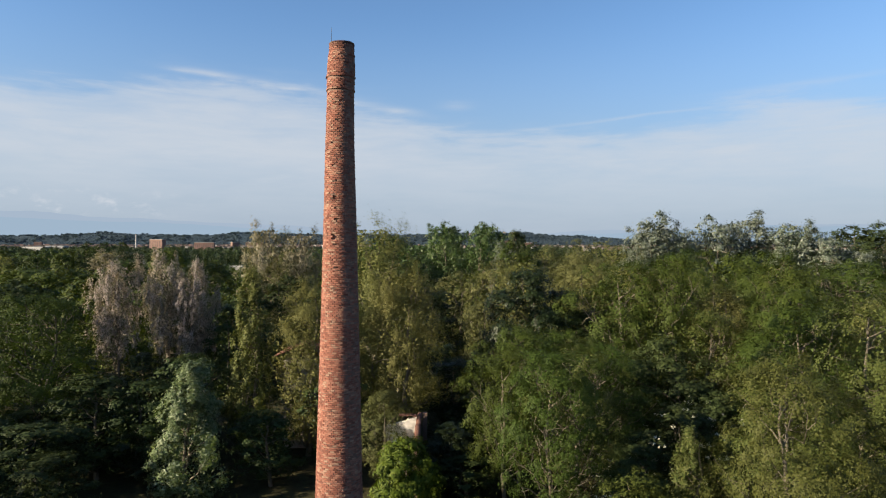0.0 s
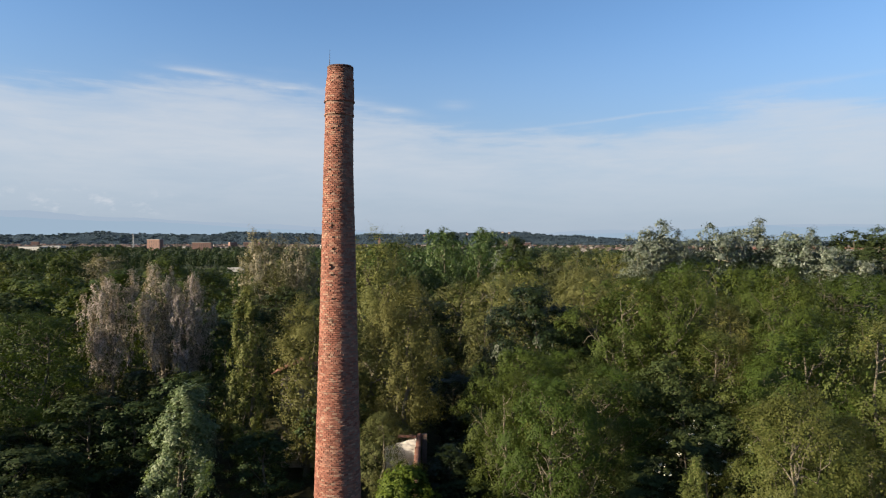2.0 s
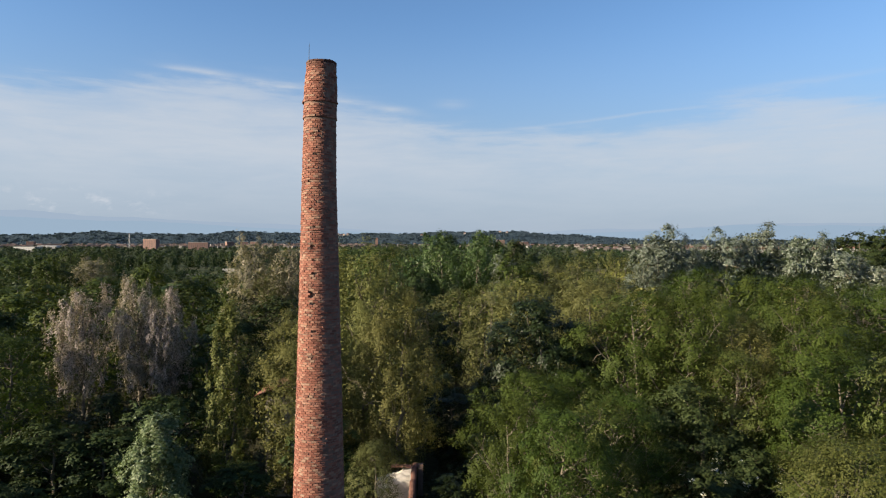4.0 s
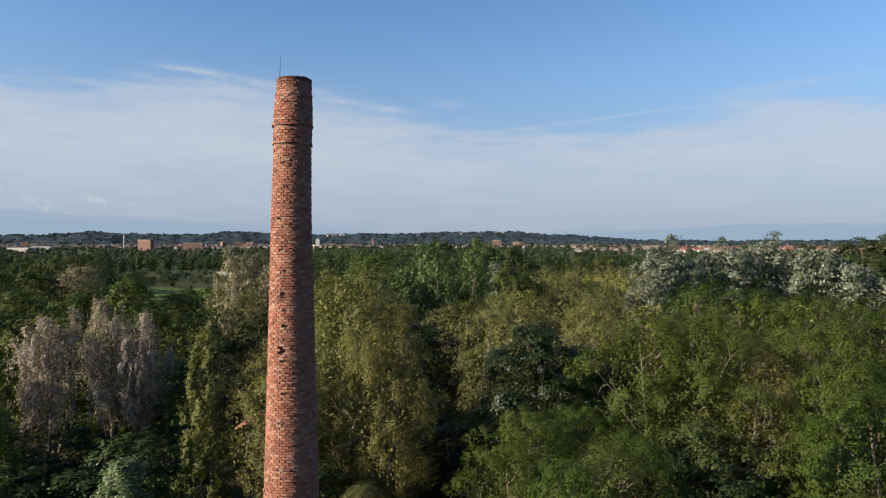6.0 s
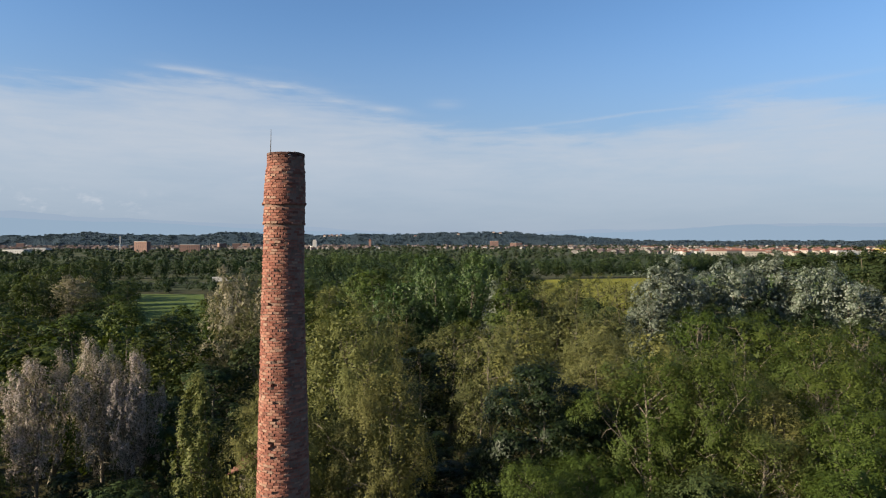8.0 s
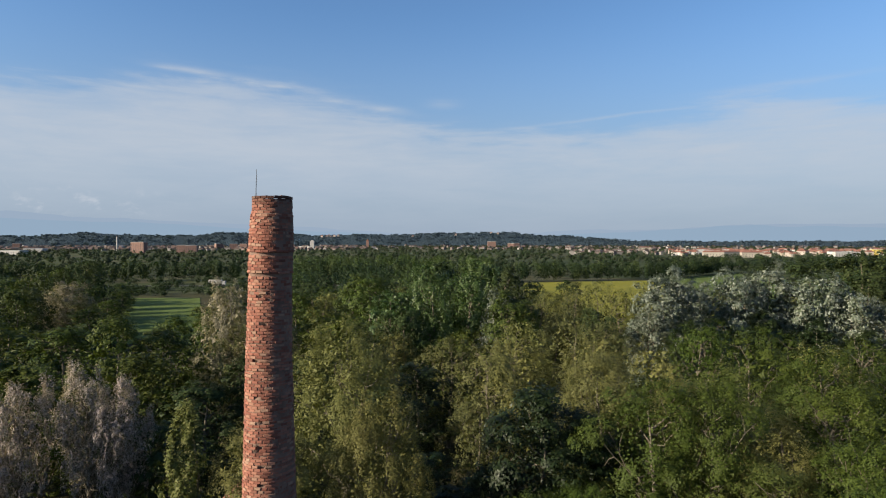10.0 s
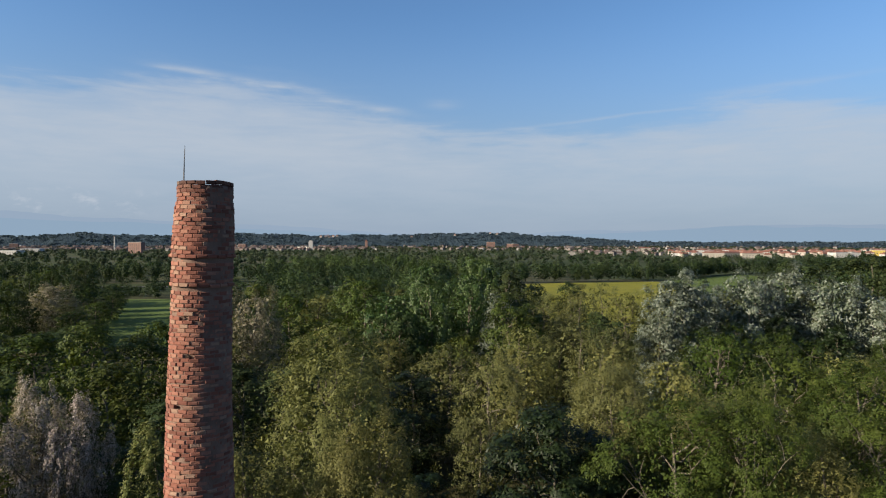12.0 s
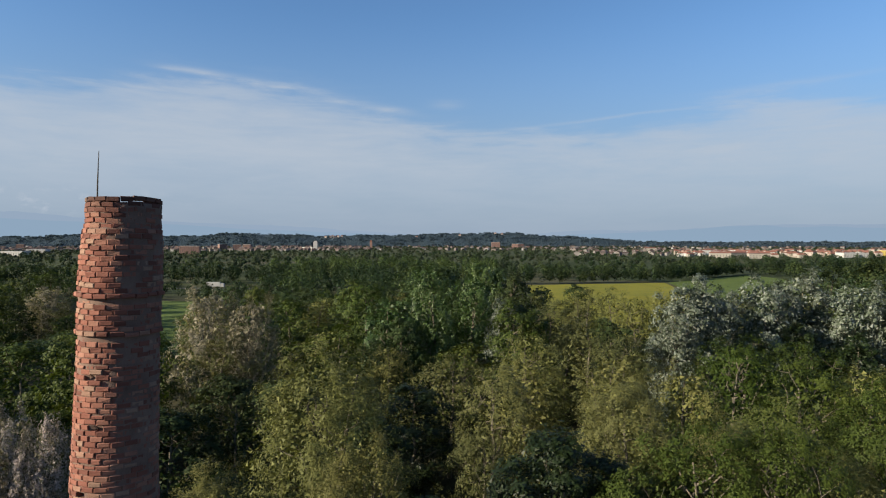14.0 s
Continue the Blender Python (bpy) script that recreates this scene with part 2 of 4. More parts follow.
M_YELLOW = surface("yellow_paint", (.33, .25, .07), (.42, .32, .09), 0.5, 0.85, 0.2, 0.02, 0.3, 0.2)
M_METAL_ROOF = surface("pale_sheet_roof", (0.24, 0.24, 0.24), (0.36, 0.36, 0.355), 1.0, 0.6, 0.1, 0.02)

# ---- building helpers ----
def part(name, data, mat, parent=None, label="", at=None):
    """Links a bmesh or a mesh as one object under a thing."""
    if isinstance(data, bmesh.types.BMesh):
        me = bpy.data.meshes.new(name)
        data.to_mesh(me)
        data.free()
    else:
        me = data
    if mat is not None and not me.materials:
        me.materials.append(mat)
    ob = new(name, me)
    if parent is not None:
        ob.parent = parent
    if at is not None:
        ob.matrix_basis = at
    return tagged(ob, label)


def raw_mesh(name, verts, tris, mat=None, sides=3, slick=False):
    """A mesh straight from arrays; every face has the same number of sides."""
    verts, tris = np.asarray(verts, np.float32), np.asarray(tris, np.int32)
    me = bpy.data.meshes.new(name)
    me.vertices.add(len(verts))
    me.vertices.foreach_set("co", verts.ravel())
    me.loops.add(tris.size)
    me.loops.foreach_set("vertex_index", tris.ravel())
    me.polygons.add(len(tris))
    me.polygons.foreach_set("loop_start", np.arange(0, tris.size, sides, dtype=np.int32))
    me.update(calc_edges=True)
    me.polygons.foreach_set("use_smooth", np.full(len(tris), slick))
    if mat is not None:
        me.materials.append(mat)
    return me


def leaf_arrays(rng, pts, normals, size, grow=None, slim=1.0):
    """One three-cornered leaf spray at each point; grow: the way in which it points."""
    n = len(pts)
    normals = normals / (np.linalg.norm(normals, axis=1, keepdims=True) + 1e-9)
    t = np.cross(normals, rng.normal(size=(n, 3)))
    if grow is not None:
        t = t / (np.linalg.norm(t, axis=1, keepdims=True) + 1e-9) * 0.55 + grow - normals * np.sum(grow * normals, axis=1, keepdims=True)
    t /= np.linalg.norm(t, axis=1, keepdims=True) + 1e-9
    b = np.cross(normals, t)
    s = (size * rng.uniform(0.6, 1.35, n))[:, None]
    w = slim * rng.uniform(0.4, 0.75, n)[:, None]
    v = np.empty((n, 3, 3))
    v[:, 0] = pts + s * t
    v[:, 1] = pts - s * (0.55 * t - w * b)
    v[:, 2] = pts - s * (0.55 * t + w * b)
    return v.reshape(-1, 3), np.arange(3 * n).reshape(-1, 3)


def tube_arrays(paths, sides=5):
    """Tapered tubes along paths of (points, radii)."""
    vs, fs, base = [], [], 0
    ang = np.linspace(0, 2 * np.pi, sides, endpoint=False)
    for pts, rad in paths:
        pts = np.asarray(pts, float)
        d = np.gradient(pts, axis=0)
        d /= np.linalg.norm(d, axis=1, keepdims=True) + 1e-9
        u = np.cross(d, (0.31, 0.87, 0.12))
        u /= np.linalg.norm(u, axis=1, keepdims=True) + 1e-9
        w = np.cross(d, u)
        ring = pts[:, None] + np.asarray(rad)[:, None, None] * (np.cos(ang)[None, :, None] * u[:, None] + np.sin(ang)[None, :, None] * w[:, None])
        vs.append(ring.reshape(-1, 3))
        for i in range(len(pts) - 1):
            for j in range(sides):
                k = (j + 1) % sides
                fs.append((base + i * sides + j, base + i * sides + k, base + (i + 1) * sides + k, base + (i + 1) * sides + j))
        base += len(pts) * sides
    return np.concatenate(vs), fs


# kind: crown base and greatest radius (parts of the height), outline, boughs, sprigs a bough, leaves a sprig, bough and sprig half-sizes, leaf, slimness, limbs shown
KINDS = {
    "locust": dict(base=.19, rad=.30, shape="dome", boughs=80, sprigs=9, per=35, bough=(.074, .074, .058), sprig=(.026, .026, .027), leaf=.0054, slim=.6, limbs=24, heart=420, pale=False),
    "bare": dict(base=.22, rad=.30, shape="dome", boughs=62, sprigs=8, per=27, bough=(.068, .068, .056), sprig=(.028, .028, .028), leaf=.0054, slim=.6, limbs=30, heart=220, pale=False),
    "olive": dict(base=.08, rad=.27, shape="dome", boughs=185, sprigs=8, per=31, bough=(.044, .044, .062), sprig=(.020, .020, .028), leaf=.0043, slim=.5, limbs=16, heart=560, pale=False, leaders=11, flare=0.75),
    "tan": dict(base=.06, rad=.28, shape="oval", boughs=112, sprigs=9, per=29, bough=(.056, .056, .060), sprig=(.024, .024, .024), leaf=.0048, slim=.6, limbs=14, heart=420, pale=False),
    "poplar": dict(base=.04, rad=.17, shape="cone", boughs=70, sprigs=8, per=24, bough=(.034, .034, .058), sprig=(.016, .016, .030), leaf=.0074, slim=.65, limbs=16, heart=420, pale=False),
    "dark": dict(base=.08, rad=.29, shape="oval", boughs=56, sprigs=8, per=26, bough=(.076, .076, .050), sprig=(.032, .032, .026), leaf=.0094, slim=.8, limbs=12, heart=520, pale=False),
    "green": dict(base=.08, rad=.31, shape="dome", boughs=56, sprigs=8, per=26, bough=(.080, .080, .050), sprig=(.034, .034, .026), leaf=.0094, slim=.8, limbs=12, heart=520, pale=False),
    "silver": dict(base=.06, rad=.29, shape="dome", boughs=100, sprigs=8, per=32, bough=(.056, .056, .056), sprig=(.026, .026, .020), leaf=.0068, slim=.8, limbs=16, heart=760, pale=True, leaders=9, flare=0.6),
    "young": dict(base=.02, rad=.27, shape="cone", boughs=80, sprigs=8, per=34, bough=(.050, .050, .052), sprig=(.026, .026, .032), leaf=.0096, slim=.75, limbs=20, heart=420, pale=True),
    "grey": dict(base=0.47, rad=.25, shape="oval", boughs=130, sprigs=8, per=18, bough=(.026, .026, .060), sprig=(.013, .013, .022), leaf=.0062, slim=.5, limbs=50, heart=300, pale=False, leaders=9, flare=0.4),
    "pale": dict(base=.04, rad=.30, shape="dome", boughs=170, sprigs=8, per=26, bough=(.040, .040, .058), sprig=(.018, .018, .026), leaf=.0052, slim=.5, limbs=24, heart=560, pale=True, leaders=13, flare=0.7),
    # ivy: crowns in shade-black leaves, to fill dark gaps of the wood
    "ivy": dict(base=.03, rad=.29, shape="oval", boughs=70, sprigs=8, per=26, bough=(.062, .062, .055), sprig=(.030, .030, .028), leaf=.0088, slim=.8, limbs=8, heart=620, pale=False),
    "aspen": dict(base=.06, rad=.29, shape="dome", boughs=96, sprigs=8, per=28, bough=(.052, .052, .056), sprig=(.024, .024, .022), leaf=.0074, slim=.75, limbs=14, heart=640, pale=False, leaders=9, flare=0.65),
    "bush": dict(base=.01, rad=.40, shape="dome", boughs=90, sprigs=9, per=24, bough=(.085, .085, .075), sprig=(.045, .045, .040), leaf=.0170, slim=.8, limbs=8, heart=520, pale=False),
}
WORDS = {
    "locust": ("leafy locust tree with feathery bright green foliage", "locust"),
    "bare": ("half-bare locust tree with pale crooked limbs showing", "locust"),
    "olive": ("tall willow with fine olive-green upright twigs", "willow"),
    "tan": ("thinly leaved tree with yellowish-brown young foliage", "tree"),
    "poplar": ("slender poplar with yellow-green pointed crown", "poplar"),
    "dark": ("dense broadleaf tree with deep green crown", "tree"),
    "green": ("broad green tree with rounded dense crown", "tree"),
    "silver": ("white poplar with silvery shimmering leaves", "poplar"),
    "young": ("young white poplar with grey-green conical crown", "poplar"),
    "grey": ("grey-white budding tree with bare upright twigs", "tree"),
    "pale": ("broad willow with fine tan-grey budding twigs", "willow"),
    "ivy": ("tree whose near-black leaves carry the shade of the gap", "tree"),
    "aspen": ("full-crowned poplar with grey-green fluttering leaves", "poplar"),
    "bush": ("round bright green bush with dense small leaves", "bush"),
}


def outline(shape, u):
    if shape == "dome":
        return np.sqrt(np.clip(1 - np.abs((u - 0.42) / np.where(u > 0.42, 0.58, 0.52)) ** 2.3, 0.01, 1))
    if shape == "cone":
        return np.clip(np.minimum(1, 0.35 + u * 3.2) * (1 - u) ** 0.72 + 0.03, 0.02, 1)
    return np.clip(np.sin(np.pi * np.clip(u, 0, 1) ** 1.05) ** 0.55, 0.04, 1)


def tree_meshes(kind, seed, fineness=1.0, leaf_gain=1.0):
    """Trunk, limbs and crown of a tree 1 m high; scaled when planted."""
    k, rng = KINDS[kind], np.random.default_rng(seed)
    n = int(1.15 * k["boughs"] * max(fineness, 0.35) ** 0.5)
    u = np.clip(rng.beta(1.25, 1.05, n), 0, 0.985)
    az = rng.uniform(0, 2 * np.pi, n)
    lobe = 1 + 0.22 * np.sin(2 * az + rng.uniform(0, 6)) * np.sin(3 * u + rng.uniform(0, 6)) + 0.16 * np.sin(3 * az + 5 * u + rng.uniform(0, 6))
    rho = np.where(rng.random(n) < 0.8, rng.uniform(0.78, 1.0, n), rng.uniform(0.35, 0.78, n))
    r = k["rad"] * outline(k["shape"], u) * lobe * rho
    bend = rng.normal(0, 0.025, 2)
    leaders = k.get("leaders", 0)
    x, y = r * np.cos(az), r * np.sin(az)
    if leaders:                                                     # upright plumes, each round a leader of its own
        own = rng.integers(0, leaders, n)
        turn_ = (np.arange(leaders) * 2.4 + rng.normal(0, 0.25, leaders))[own]
        out_r = np.sqrt((np.arange(leaders) + 0.4) / leaders)[own]
        tip_u = np.clip(1.03 - 0.31 * out_r ** 2 + rng.normal(0, 0.05, leaders)[own], 0.5, 1.03)
        f = rng.beta(1.2, 1.0, n)
        u = f * tip_u * 0.985
        spread = k["rad"] * 0.95 / math.sqrt(leaders) * np.sqrt(np.clip(1.02 - f ** 2.2, 0, 1)) * rng.uniform(0.5, 1.0, n)
        mid_r = k["rad"] * 0.80 * out_r * (k["flare"] + (1 - k["flare"]) * np.sqrt(f))
        x, y = mid_r * np.cos(turn_) + spread * np.cos(az), mid_r * np.sin(turn_) + spread * np.sin(az)
    z = k["base"] + u * (0.97 - k["base"])
    c = np.stack([x + bend[0] * z, y + bend[1] * z, z], 1)
    # sprigs on the boughs, leaves on the sprigs: ragged puffs, fuller on the upper and outer side
    def puff(centres, half, count, inner, outer, lift):
        way = rng.normal(size=(len(centres), count, 3))
        mid_line = np.array([0, 0, 0.4])
        out = (centres - mid_line)
        out = out / (np.linalg.norm(out, axis=1, keepdims=True) + 1e-9)
        way = way / np.linalg.norm(way, axis=2, keepdims=True) + 0.45 * out[:, None] + np.array([0, 0, lift])
        way /= np.linalg.norm(way, axis=2, keepdims=True)
        gain = rng.uniform(0.65, 1.35, (len(centres), 1, 1))
        far = rng.uniform(inner, outer, (len(centres), count, 1))
        return (centres[:, None] + way * far * gain * np.array(half)).reshape(-1, 3), way.reshape(-1, 3)
    m = max(3, int(k["sprigs"] * fineness ** 0.5))
    s, clump = puff(c, k["bough"], m, 0.45, 1.05, 0.25)
    p = max(4, int(k["per"] * fineness ** 0.5))
    leaf, ball = puff(s, k["sprig"], p, 0.35, 1.25, 0.25)
    stray = rng.random(len(leaf)) < 0.12
    leaf[stray] += rng.normal(size=(stray.sum(), 3)) * np.array(k["sprig"]) * 0.8
    keep = leaf[:, 2] > 0.015
    outward = (leaf - np.array([0, 0, 0.45 * (1 + k["base"])])) * np.array([1.6, 1.6, 1.0])
    nrm = rng.normal(size=leaf.shape) * 0.26 + ball * 0.45 + np.repeat(clump, p, 0) * 0.55 + outward * 1.5 + np.array([0, 0, 0.12])
    size = 1.28 * k["leaf"] * leaf_gain / min(fineness, 1.4) ** 0.42
    lv, lf = leaf_arrays(rng, leaf[keep], nrm[keep], size, None, k["slim"])
    # the dense heart of the crown
    ni = int(4.6 * k["heart"] * (1.7 if fineness > 1 else max(fineness, 0.5)))
    ui, ai = rng.uniform(0.04, 0.96, ni), rng.uniform(0, 2 * np.pi, ni)
    ri = k["rad"] * outline(k["shape"], ui) * rng.uniform(0.30, 0.78, ni) * (1 + 0.16 * np.sin(3 * ai + 7 * ui))
    heart = np.stack([ri * np.cos(ai) + bend[0] * ui, ri * np.sin(ai) + bend[1] * ui, k["base"] + ui * (0.95 - k["base"])], 1)
    hv, hf = leaf_arrays(rng, heart, rng.normal(size=(ni, 3)) * 0.5 + (heart - np.array([0, 0, 0.5])) * 2, (0.031 if fineness > 1 else 0.048 / fineness ** 0.3) * k["rad"])
    lf = np.concatenate([lf, hf + len(lv)])
    lv = np.concatenate([lv, hv])
    crown = raw_mesh("crown", lv, lf, M_LEAF[kind])
    # trunk and limbs
    bark = M_BARK_PALE if k["pale"] else M_BARK
    zs = np.linspace(-0.01, 0.88, 9)
    wob = np.cumsum(rng.normal(0, 0.013, (9, 2)), axis=0)
    axis = np.stack([bend[0] * zs + wob[:, 0], bend[1] * zs + wob[:, 1], zs], 1)
    tv, tf = tube_arrays([(axis, 0.0165 * (1 - zs / 0.95) + 0.002)], 7)
    trunk = raw_mesh("trunk", tv, tf, M_BARK, 4, True)
    paths = []
    for i in rng.choice(n, min(n, int(k["limbs"] * min(1, fineness + 0.3))), replace=False):
        z0 = np.clip(c[i, 2] - (0.10 + 0.9 * np.hypot(*c[i, :2])) * rng.uniform(0.5, 1.0), 0.06, 0.8)
        a0 = np.array([np.interp(z0, zs, axis[:, 0]), np.interp(z0, zs, axis[:, 1]), z0])
        tip = c[i] + rng.normal(0, 0.012, 3)
        f = np.linspace(0, 1, 6)[:, None]
        pts = a0 + (tip - a0) * f + np.array([0, 0, -0.05 * rng.uniform(-0.4, 1)]) * np.sin(np.pi * f) + rng.normal(0, 0.019, (6, 3)) * np.sin(np.pi * f)
        r0 = (0.0036 if kind in ("bare", "grey", "tan") else 0.0062) * rng.uniform(0.6, 1.2)
        paths.append((pts, r0 * np.linspace(1, 0.22, 6)))
        for _ in range(3 if fineness > 0.5 else 0):                                          # twigs
            g = rng.integers(2, 5)
            end = pts[g] + rng.normal(0, 1, 3) * np.minimum(k["bough"], 0.045) + np.array([0, 0, 0.035])
            paths.append((np.linspace(pts[g], end, 3) + rng.normal(0, .007, (3, 3)) * np.array([[0], [1], [0]]), r0 * np.array([.42, .28, .1])))
    bv, bf = tube_arrays(paths, 4)
    limbs = raw_mesh("branching", bv, bf, bark, 4, True)
    return trunk, limbs, crown


STOCK = {}


def plant(kind, x, y, top, radius=None, fineness=1.0, group="trees of the wood"):
    """A tree whose top stands at that height; radius in metres."""
    rng = random.Random(f"{kind}{x:.1f}{y:.1f}")
    key = (kind, rng.randrange(3 if fineness > 0.5 else 2), fineness)
    if key not in STOCK:
        STOCK[key] = tree_meshes(kind, 100 * list(KINDS).index(kind) + key[1] + int(fineness * 1000), fineness)
    trunk, limbs, crown = STOCK[key]
    wide = (radius / (KINDS[kind]["rad"] * top)) if radius else rng.uniform(0.85, 1.15)
    label, category = WORDS[kind]
    root = tagged(new(category if category != "tree" else "broadleaf_tree"), label, category, group)
    root.matrix_basis = Matrix.Translation((x, y, 0)) @ Matrix.Rotation(rng.uniform(0, 6.283), 4, "Z") @ Matrix.Diagonal((top * wide, top * wide, top, 1))
    part("trunk", trunk, None, root)
    tagged(part("branching", limbs, None, root), kind="stuff")
    part("crown", crown, None, root)
    return root

# ---- the large structure: ground, fields, hills ----
def ground_material():
    """Leaf litter and rough grass close by, farmland in strips further off."""
    m, t, out = material("earth_and_grass")
    pos = add(t, "ShaderNodeNewGeometry").outputs["Position"]
    fine_n = noise_tex(t, pos, 1.4, 6.0, 0.7)
    wide_n = noise_tex(t, pos, 0.06, 4.0, 0.6)
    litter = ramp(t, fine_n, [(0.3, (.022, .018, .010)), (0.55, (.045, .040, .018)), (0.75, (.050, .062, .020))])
    strips = add(t, "ShaderNodeTexVoronoi", {"Vector": mapped(t, pos, (1.0, 2.2, 1.0)), "Scale": 0.006}).outputs["Color"]
    hue = add(t, "ShaderNodeSeparateColor", {0: strips}).outputs[0]
    farm = ramp(t, hue, [(0.0, (.020, .030, .013)), (0.35, (.032, .045, .017)), (0.6, (.046, .054, .023)), (0.8, (.066, .060, .037)), (1.0, (.027, .037, .016))])
    farm = blend(t, smooth(t, fine_n, 0.3, 0.7, 0, 0.35), farm, (.05, .06, .025))
    away = add(t, "ShaderNodeVectorMath", {0: pos}, operation="LENGTH").outputs["Value"]
    col = blend(t, smooth(t, away, 330.0, 420.0), litter, farm)
    col = blend(t, smooth(t, wide_n, 0.35, 0.65, 0, 0.3), col, (.03, .035, .015))
    bmp = add(t, "ShaderNodeBump", {"Strength": 0.6, "Distance": 0.15, "Height": fine_n})
    p = add(t, "ShaderNodeBsdfPrincipled", {"Base Color": col, "Roughness": 0.95, "Specular IOR Level": 0.1, "Normal": bmp.outputs[0]})
    t.links.new(p.outputs[0], out.inputs[0])
    return m


def sheet_mesh(name, corners, mat, z, cuts=24, swell=0.0):
    """A flat four-cornered piece of land, slightly uneven."""
    a, b, c, d = (np.array(p, float) for p in corners)
    f = np.linspace(0, 1, cuts)
    g, h = np.meshgrid(f, f)
    p = (a * (1 - g[..., None]) + b * g[..., None]) * (1 - h[..., None]) + (d * (1 - g[..., None]) + c * g[..., None]) * h[..., None]
    zz = z + swell * np.sin(p[..., 0] * 0.11) * np.sin(p[..., 1] * 0.07)
    v = np.concatenate([p.reshape(-1, 2), zz.reshape(-1, 1)], 1)
    q = [(i * cuts + j, i * cuts + j + 1, (i + 1) * cuts + j + 1, (i + 1) * cuts + j) for i in range(cuts - 1) for j in range(cuts - 1)]
    return raw_mesh(name, v, q, mat, 4)


M_GROUND = ground_material()
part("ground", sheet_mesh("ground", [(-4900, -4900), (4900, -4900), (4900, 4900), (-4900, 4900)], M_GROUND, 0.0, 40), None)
tagged(scene.objects["ground"], "flat wooded plain with dark leaf litter and rough grass", "ground", kind="structure")
M_RAPE = surface("yellow_flowering_crop", (0.104, 0.112, 0.018), (0.192, 0.174, 0.024), 0.25, 0.9, 0.8, 0.3, 0.45, 0.1)
M_MEADOW = surface("short_meadow_grass", (0.052, 0.077, 0.017), (0.090, 0.120, 0.029), 0.3, 0.9, 0.8, 0.2, 0.45, 0.1)
RAPE = [(34, 205), (104, 212), (160, 452), (62, 430)]
PASTURE = [(108, 212), (262, 400), (266, 548), (163, 454)]
MEADOW = [(-94, 185), (-62, 185), (-113, 324), (-150, 324)]
tagged(part("field", sheet_mesh("field", RAPE, M_RAPE, 0.35, 30, 0.12), None), "yellow flowering field bounded by trees", "field", kind="structure")
tagged(part("field", sheet_mesh("field", PASTURE, M_MEADOW, 0.3, 30, 0.1), None), "green crop field beside the yellow one", "field", kind="structure")
tagged(part("meadow", sheet_mesh("meadow", MEADOW, M_MEADOW, 0.12, 30, 0.05), None), "mown green meadow between the trees", "meadow", kind="structure")


def ridge_height(tops, deg, f, rough_h, seed):
    """Height of a chain of hills; deg from straight ahead, f from -1 (near foot) to 1 (far foot)."""
    h = float(np.interp(deg, [a for a, _ in tops], [b for _, b in tops]))
    spur = noise.fractal((deg * 0.45, f * 1.3, seed), 1.0, 2.0, 5)
    crest = max(0.0, 1 - abs(f) ** 1.6)
    return max(-2.0, h * crest * (1 + 0.25 * spur * (1 - crest)) + rough_h * (spur + 0.9 * noise.noise((deg * 7.0, f * 24, seed))) * min(1, crest * 3) - 1.0)


def ridge(name, label, dist, depth, tops, mat, rough_h, seed, steps=260, rows_n=11):
    """A chain of hills; tops: (degrees from straight ahead, metres)."""
    v = []
    for r in range(rows_n):
        f = -1 + 2 * r / (rows_n - 1)
        for deg in np.linspace(tops[0][0], tops[-1][0], steps):
            d, a = dist + depth * f, math.radians(deg)
            v.append((d * math.sin(a), d * math.cos(a), ridge_height(tops, deg, f, rough_h, seed)))
    q = [(r * steps + i, r * steps + i + 1, (r + 1) * steps + i + 1, (r + 1) * steps + i) for r in range(rows_n - 1) for i in range(steps - 1)]
    return tagged(part(name, raw_mesh(name, v, q, mat, 4, True), None), label, "hills", kind="structure")


# distance haze is put into the blue base colours of hillside and woods
M_HILL = surface("hazed_wooded_hillside", (0.028, 0.047, 0.064), (0.052, 0.073, 0.086), 0.03, 0.95, 1.0, 25.0, 0.45, 0.05)
M_HILL_WOOD = leaves("leaf_hazed_hill_wood", (0.037, 0.060, 0.080), (0.047, 0.072, 0.092), (0.060, 0.087, 0.104), 0.25, 0.8, 0.05, patch=0.01)
# haze over the mountains is painted: a flat blue emission, no shading
mh, th, oh = material("mountains_haze_glow")
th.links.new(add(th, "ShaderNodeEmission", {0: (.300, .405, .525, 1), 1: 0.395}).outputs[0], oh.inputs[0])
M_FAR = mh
HILL_TOPS = [(-60, 30), (-36, 46), (-32, 48), (-28.5, 66), (-26, 60), (-24, 54), (-20, 54), (-18, 72), (-15.5, 66), (-12, 62), (-10, 52), (-7, 62), (-3, 62), (2, 70), (7, 76), (8.5, 64),
       (12, 54), (15, 40), (17.2, 29), (19, 25), (22, 24), (30, 25), (60, 24)]
ridge("backdrop_hills", "low wooded hills beyond the plain, tinted with haze", 3600, 520, HILL_TOPS, M_HILL, 4.0, 3, 900, 17)
ridge("backdrop_mountains", "mountains on the horizon, painted in flat haze blue", 4600, 150,
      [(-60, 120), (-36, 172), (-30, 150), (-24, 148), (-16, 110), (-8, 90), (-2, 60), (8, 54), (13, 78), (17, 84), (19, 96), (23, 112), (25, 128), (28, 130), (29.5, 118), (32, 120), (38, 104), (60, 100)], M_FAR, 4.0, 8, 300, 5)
# the farther chain glows paler, for the thicker haze painted into it
mh2, th2, oh2 = material("farther_mountains_haze_glow")
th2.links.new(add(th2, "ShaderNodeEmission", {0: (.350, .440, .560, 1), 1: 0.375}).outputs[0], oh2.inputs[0])
